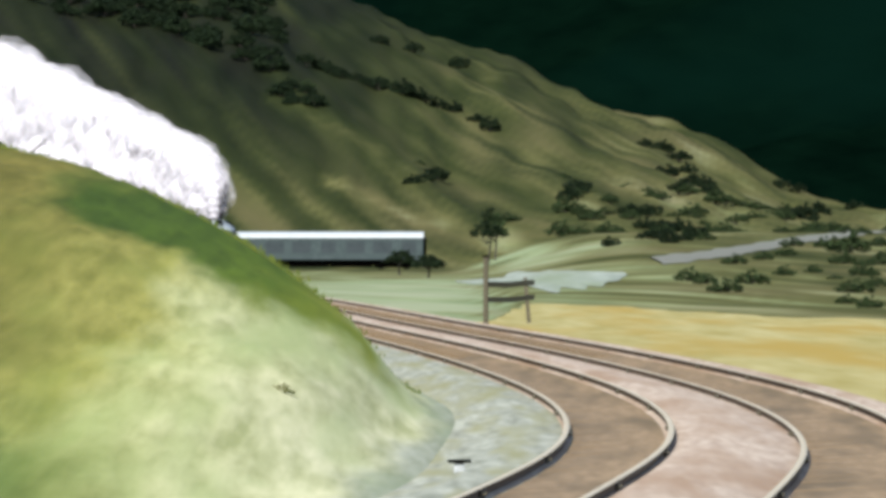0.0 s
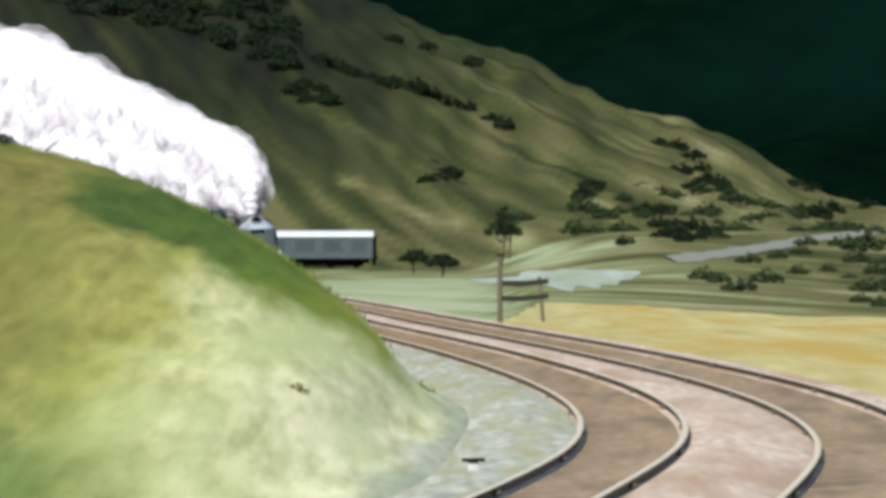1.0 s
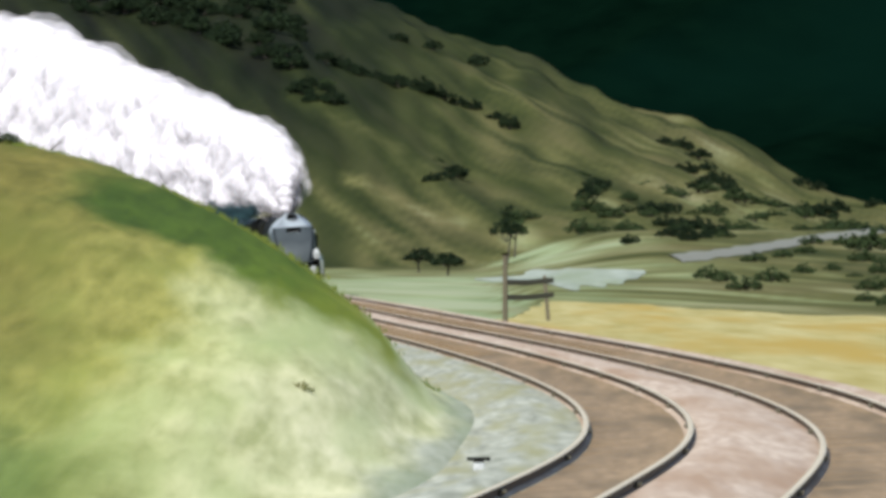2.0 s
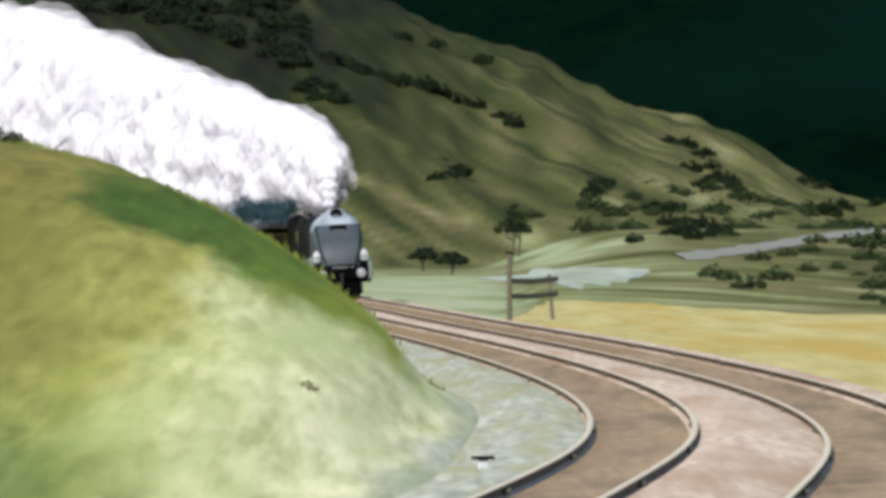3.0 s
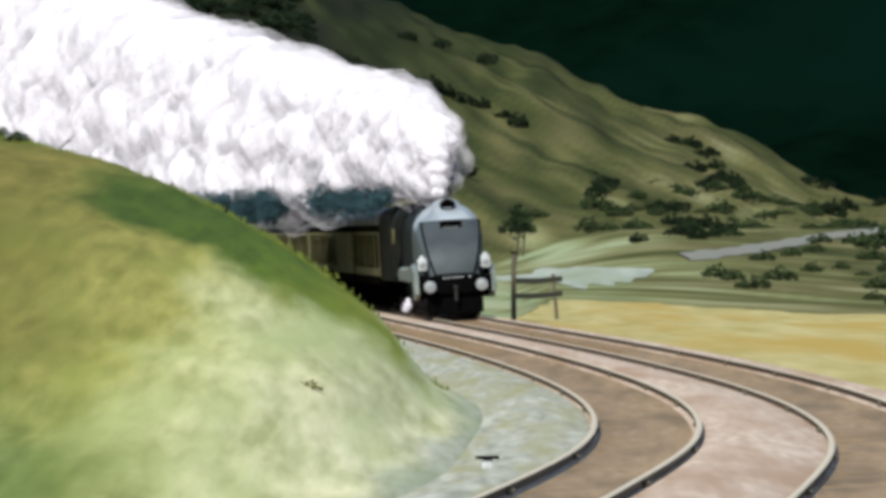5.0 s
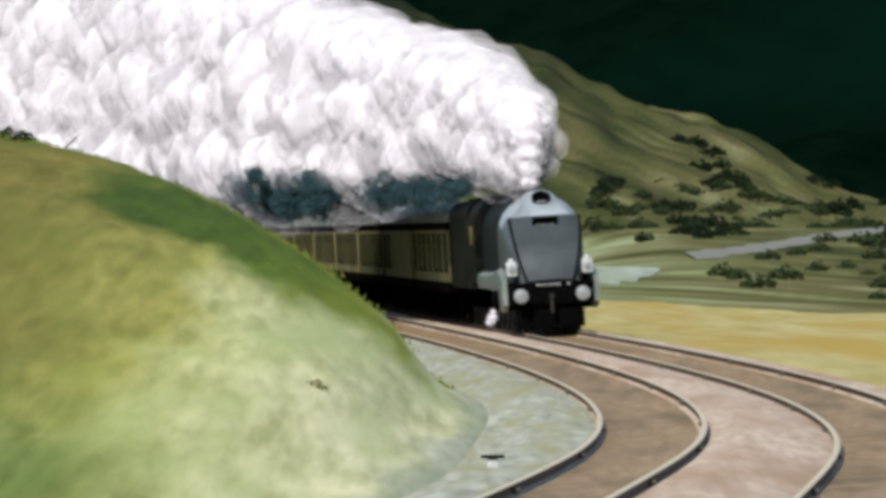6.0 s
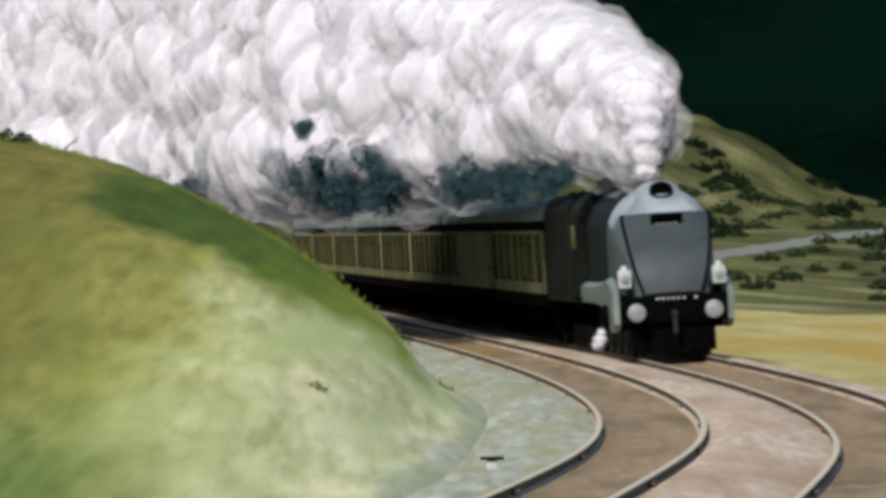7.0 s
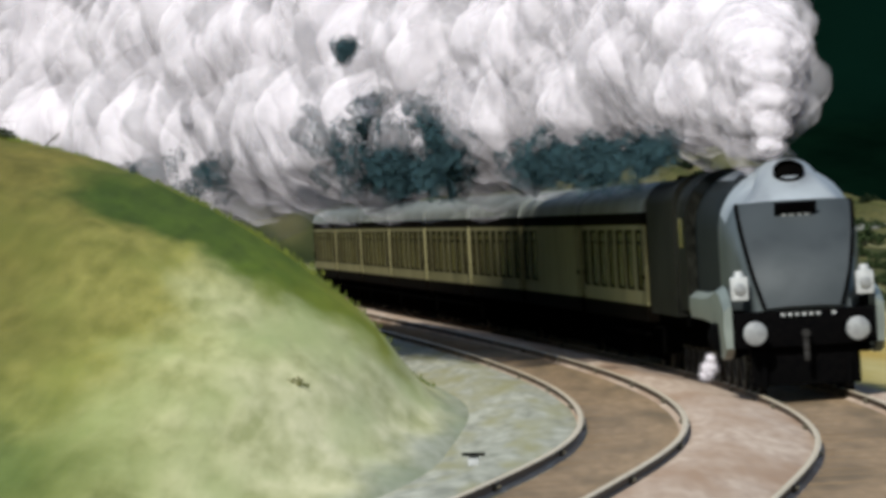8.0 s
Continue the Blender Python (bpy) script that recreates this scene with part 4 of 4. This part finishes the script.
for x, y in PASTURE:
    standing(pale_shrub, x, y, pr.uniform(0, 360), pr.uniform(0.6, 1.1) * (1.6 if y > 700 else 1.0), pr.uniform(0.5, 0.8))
# scrub round the darker clumps
for k in range(46):
    x, y = pr.uniform(15, 47), pr.uniform(700, 830)
    standing(pale_shrub, x, y, pr.uniform(0, 360), pr.uniform(0.9, 2.0), pr.uniform(0.45, 0.8))
for k in range(26):
    x, y = pr.uniform(16, 40), pr.uniform(380, 640)
    if abs(y - np.interp(x, (15, 24, 34, 40), (445, 492, 556, 590))) > 22:
        standing(pale_shrub, x, y, pr.uniform(0, 360), pr.uniform(0.5, 1.0), pr.uniform(0.45, 0.8))
# a wood over the hill's shoulder
for k in range(120):
    x = pr.uniform(-62, -17)
    y = pr.uniform(882 - 0.9 * (x + 17), 985)
    ob = standing(shrub if k % 2 else shrub_b, x, y, pr.uniform(0, 360), pr.uniform(1.6, 3.0), pr.uniform(0.6, 0.95))
    tagged(ob, "dark rounded tree in the wood on the hill", "tree", group="trees of the hill wood")


def build_tree(x, y, height, spread, seed, leaf):
    """A small tree: bent trunk, limbs, and a flat crown of leaf clumps."""
    rr = random.Random(seed)
    root = tagged(new("field_tree"), "small dark green tree with a low spreading crown", "tree", group="trees beyond the line")
    root.matrix_basis = pose(x, y, float(pasture_z(x, y)))
    bm = bmesh.new()
    cyl(bm, pose(0, 0, -0.2, 0, rr.uniform(-8, 8), 0), 0.11, height * 0.7, 9, r2=0.06)
    for k in range(6):
        cyl(bm, pose(0, 0, height * 0.4, rr.uniform(-60, 60), rr.uniform(-60, 60), 0), 0.05, spread * 0.8, 7, r2=0.015)
    part("trunk", bm, M_BARK, root)
    vs, fs = [], []
    for k in range(70):
        a, q = rr.uniform(0, 6.28), rr.uniform(0, 1) ** 0.5
        c = Vector((math.cos(a) * q * spread, math.sin(a) * q * spread, height * (0.55 + 0.45 * rr.random() * (1.1 - q * q))))
        for j in range(24):
            d = Vector((rr.gauss(0, 1), rr.gauss(0, 1), rr.gauss(0, 0.7))).normalized()
            p = c + d * spread * 0.2 * rr.uniform(0.3, 1.1)
            u = Vector((rr.gauss(0, 1), rr.gauss(0, 1), rr.gauss(0, 1))).normalized() * 0.11
            w = u.cross(d).normalized() * 0.07
            n = len(vs)
            vs += [p - u, p + w, p + u, p - w]
            fs.append((n, n + 1, n + 2, n + 3))
    me = bpy.data.meshes.new("crown")
    me.from_pydata([tuple(v) for v in vs], [], fs)
    me.materials.append(leaf)
    ob = new("crown", me)
    ob.parent = root
    tagged(ob, kind="stuff")
    return root


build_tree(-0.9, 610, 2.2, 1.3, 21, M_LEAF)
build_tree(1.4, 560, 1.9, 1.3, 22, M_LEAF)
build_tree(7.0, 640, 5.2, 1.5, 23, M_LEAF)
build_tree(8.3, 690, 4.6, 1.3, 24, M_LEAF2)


def build_fence(x, y):
    fence = tagged(new("wooden_fence"), "short weathered wooden fence beside the railway", "fence")
    fence.matrix_basis = pose(x, y, -0.4)
    for px, py, lean in ((1.5, 10, -5),):
        ob = part("post", box(bmesh.new(), -0.07, 0.07, -0.06, 0.06, -0.3, 1.75, 0.015), M_POST, fence)
        ob.matrix_basis = pose(px, py, 0, 0, lean, 0)
    for z in (1.55, 1.0):
        bm = bmesh.new()
        loft(bm, [[(px, py - 0.03, z + dz - 0.10), (px, py + 0.03, z + dz - 0.10), (px, py + 0.03, z + dz + 0.10), (px, py - 0.03, z + dz + 0.10)] for px, py, dz in ((-0.2, 0, 0), (0.7, 5, -0.04), (1.7, 10.1, 0.02))])
        part("rail", bm, M_POST, fence)
    return fence


build_fence(2.95, 254.2)
bm = bmesh.new()
cyl(bm, pose(0, 0, -0.4), 0.10, 2.9, 12, r2=0.085)
pole = tagged(new("gatepost"), "stout dark wooden gatepost beside the railway", "post")
pole.matrix_basis = pose(2.72, 254, -0.35)
part("shaft", bm, M_POST, pole)
part("cap", cyl(bmesh.new(), pose(0, 0, 2.49), 0.12, 0.06, 12), M_SOOT, pole)

# marker in the gravel beside the nearer track
marker = tagged(new("track_marker"), "low white concrete marker with a dark cap in the gravel", "marker")
marker.matrix_basis = pose(0.62, 89, -0.33)
part("stem", box(bmesh.new(), -0.07, 0.07, -0.06, 0.06, -0.1, 0.26, 0.02), M_WHITE, marker)
part("cap", box(bmesh.new(), -0.15, 0.15, -0.10, 0.10, 0.26, 0.30, 0.012), M_SOOT, marker, "dark flat cap")

# dead twig on the crest
twig = bmesh.new()
cyl(twig, pose(0, 0, -0.1, 0, 48, 0), 0.022, 0.4, 7, r2=0.010)
cyl(twig, pose(0.12, 0, 0.02, 0, 80, 0), 0.014, 0.18, 6, r2=0.006)
tagged(part("dead_branch", twig, M_BARK), "thin dead branch sticking out of the grassy crest", "branch").matrix_basis = pose(-7.45, 139, float(bank_z(-7.45, 139)) - 0.05)

bush = build_shrub("crest_bush", "small dark bush on the grassy crest", 1.0, 41, M_LEAF2, 40)
bush.matrix_basis = pose(-8.45, 139, float(bank_z(-8.45, 139)) - 0.25)
bush.scale = (0.42, 0.42, 0.26)


def build_grass(count, seed):
    """Blades in tufts over the near face of the bank."""
    rr = np.random.RandomState(seed)
    ys = 66 + 92 * rr.rand(count) ** 0.8
    us = np.where(ys > 112, 9.0, 1.3) * rr.rand(count) ** 1.4 + 0.1
    keep = ys > 136
    ys, us = ys[keep], us[keep]
    xs = edge_x(ys) - us
    zs = bank_z(xs, ys) - 0.26
    vs, fs = [], []
    for x, y, z, u in zip(xs, ys, zs, us):
        tall = (0.03 + 0.08 * rr.rand()) * (0.6 if u < 0.4 else 1.0)
        for k in range(4):
            a, lean = rr.rand() * 6.28, 0.15 + 0.5 * rr.rand()
            bx, by = x + rr.randn() * 0.10, y + rr.randn() * 0.12
            w = 0.012 + 0.018 * rr.rand()
            tx, ty = bx + math.cos(a) * lean * tall, by + math.sin(a) * lean * tall
            n = len(vs)
            vs += [(bx - w, by, z), (bx + w, by, z), (tx, ty, z + 0.05 + tall)]
            fs.append((n, n + 1, n + 2))
    me = bpy.data.meshes.new("bank_grass")
    me.from_pydata(vs, [], fs)
    me.materials.append(M_STALK)
    return tagged(new("bank_grass", me), "long seeding grass on the railway bank", "grass", kind="stuff")


build_grass(2600, 4)
weed = build_shrub("weed_tuft", "olive weed tuft in the bank grass", 1.0, 31, M_BLADE, 40)
weed.matrix_basis = pose(-1.75, 95.5, 0, 0, 0, 40)
weed.scale = (0.2, 0.2, 0.15)
weed.location.z = float(bank_z(-1.75, 95.5)) - 0.25
tagged(weed, "dark green weed tuft in the bank grass", "weed", group="weeds on the bank")

# ---------------- what moves ----------------
T_KEYS = [0.25 * i for i in range(33)]


def front_run(t):
    """Run of the locomotive's front along the line; it falls as the train comes on."""
    y = K * (104.4 + 34.1 * (8 - t) + 0.05 * (8 - t) ** 2)
    return run_at(y)


def vehicle_pose(s_mid, base, off=0.0):
    xa, ya = on_line(s_mid - base / 2, off)
    xb, yb = on_line(s_mid + base / 2, off)
    # the vehicle runs towards falling s
    lean = Matrix.Translation((0.75, 0, 0)) @ pose(0, 0, 0, 0, CANT, 0) @ Matrix.Translation((-0.75, 0, 0))
    return pose((xa + xb) / 2, (ya + yb) / 2, 0, 0, 0, math.degrees(math.atan2(-(xa - xb), ya - yb))) @ lean


def motions():
    walk(loco, [(t, vehicle_pose(front_run(t) + 6.9, 7.0)) for t in T_KEYS])
    walk(tender, [(t, vehicle_pose(front_run(t) + 18.0, 4.5)) for t in T_KEYS])
    for i, c in enumerate(coaches):
        walk(c, [(t, vehicle_pose(front_run(t) + 32.3 + 20.0 * i, 13.2)) for t in T_KEYS])
    for i, c in enumerate(far_coaches):
        walk(c, [(t, pose(1.5 - 9.8 - 20 * i - 6.5 * t, 630 * K, -0.2, 0, 0, 90)) for t in T_KEYS])
    run = front_run(0)
    fine = [i / 30 for i in range(241)]
    for ob, s, y in DRIVERS:
        rows = []
        for t in fine:
            a = -math.degrees((run - front_run(t)) / 1.015) + (90 if s > 0 else 0)
            if y is None:
                rows.append((t, pose(0, 0.33 * math.sin(math.radians(-a)), 1.015 + 0.33 * math.cos(math.radians(a)))))
            else:
                rows.append((t, pose(s * 0.74, y, 1.015, a, 0, 0)))
        walk(ob, rows)
    for ob, lag, side, z, slip, rise, spin, drift in PUFFS:
        rows = []
        for t in [0.5 * i for i in range(17)]:
            x, y = on_line(front_run(t) + 2.9 + lag + slip * (t - 4), side)
            swell = 1 + smooth01((lag - 2) / 12.0) * (np.interp(t, (0, 1.5, 3.5, 4.5, 6, 8), (0.2, 0.14, 0.0, -0.07, 0.05, 0.02)))
            rows.append((t, pose(x - drift * max(lag, 0), y + 0.9 * (z - 5) * smooth01(lag / 5.0) * (side > -1.3), 4 + (z - 4) * swell + rise * max(0, t - 4.5) ** 1.2, 0, 0, spin + 3 * t)))
        walk(ob, rows)


motions()
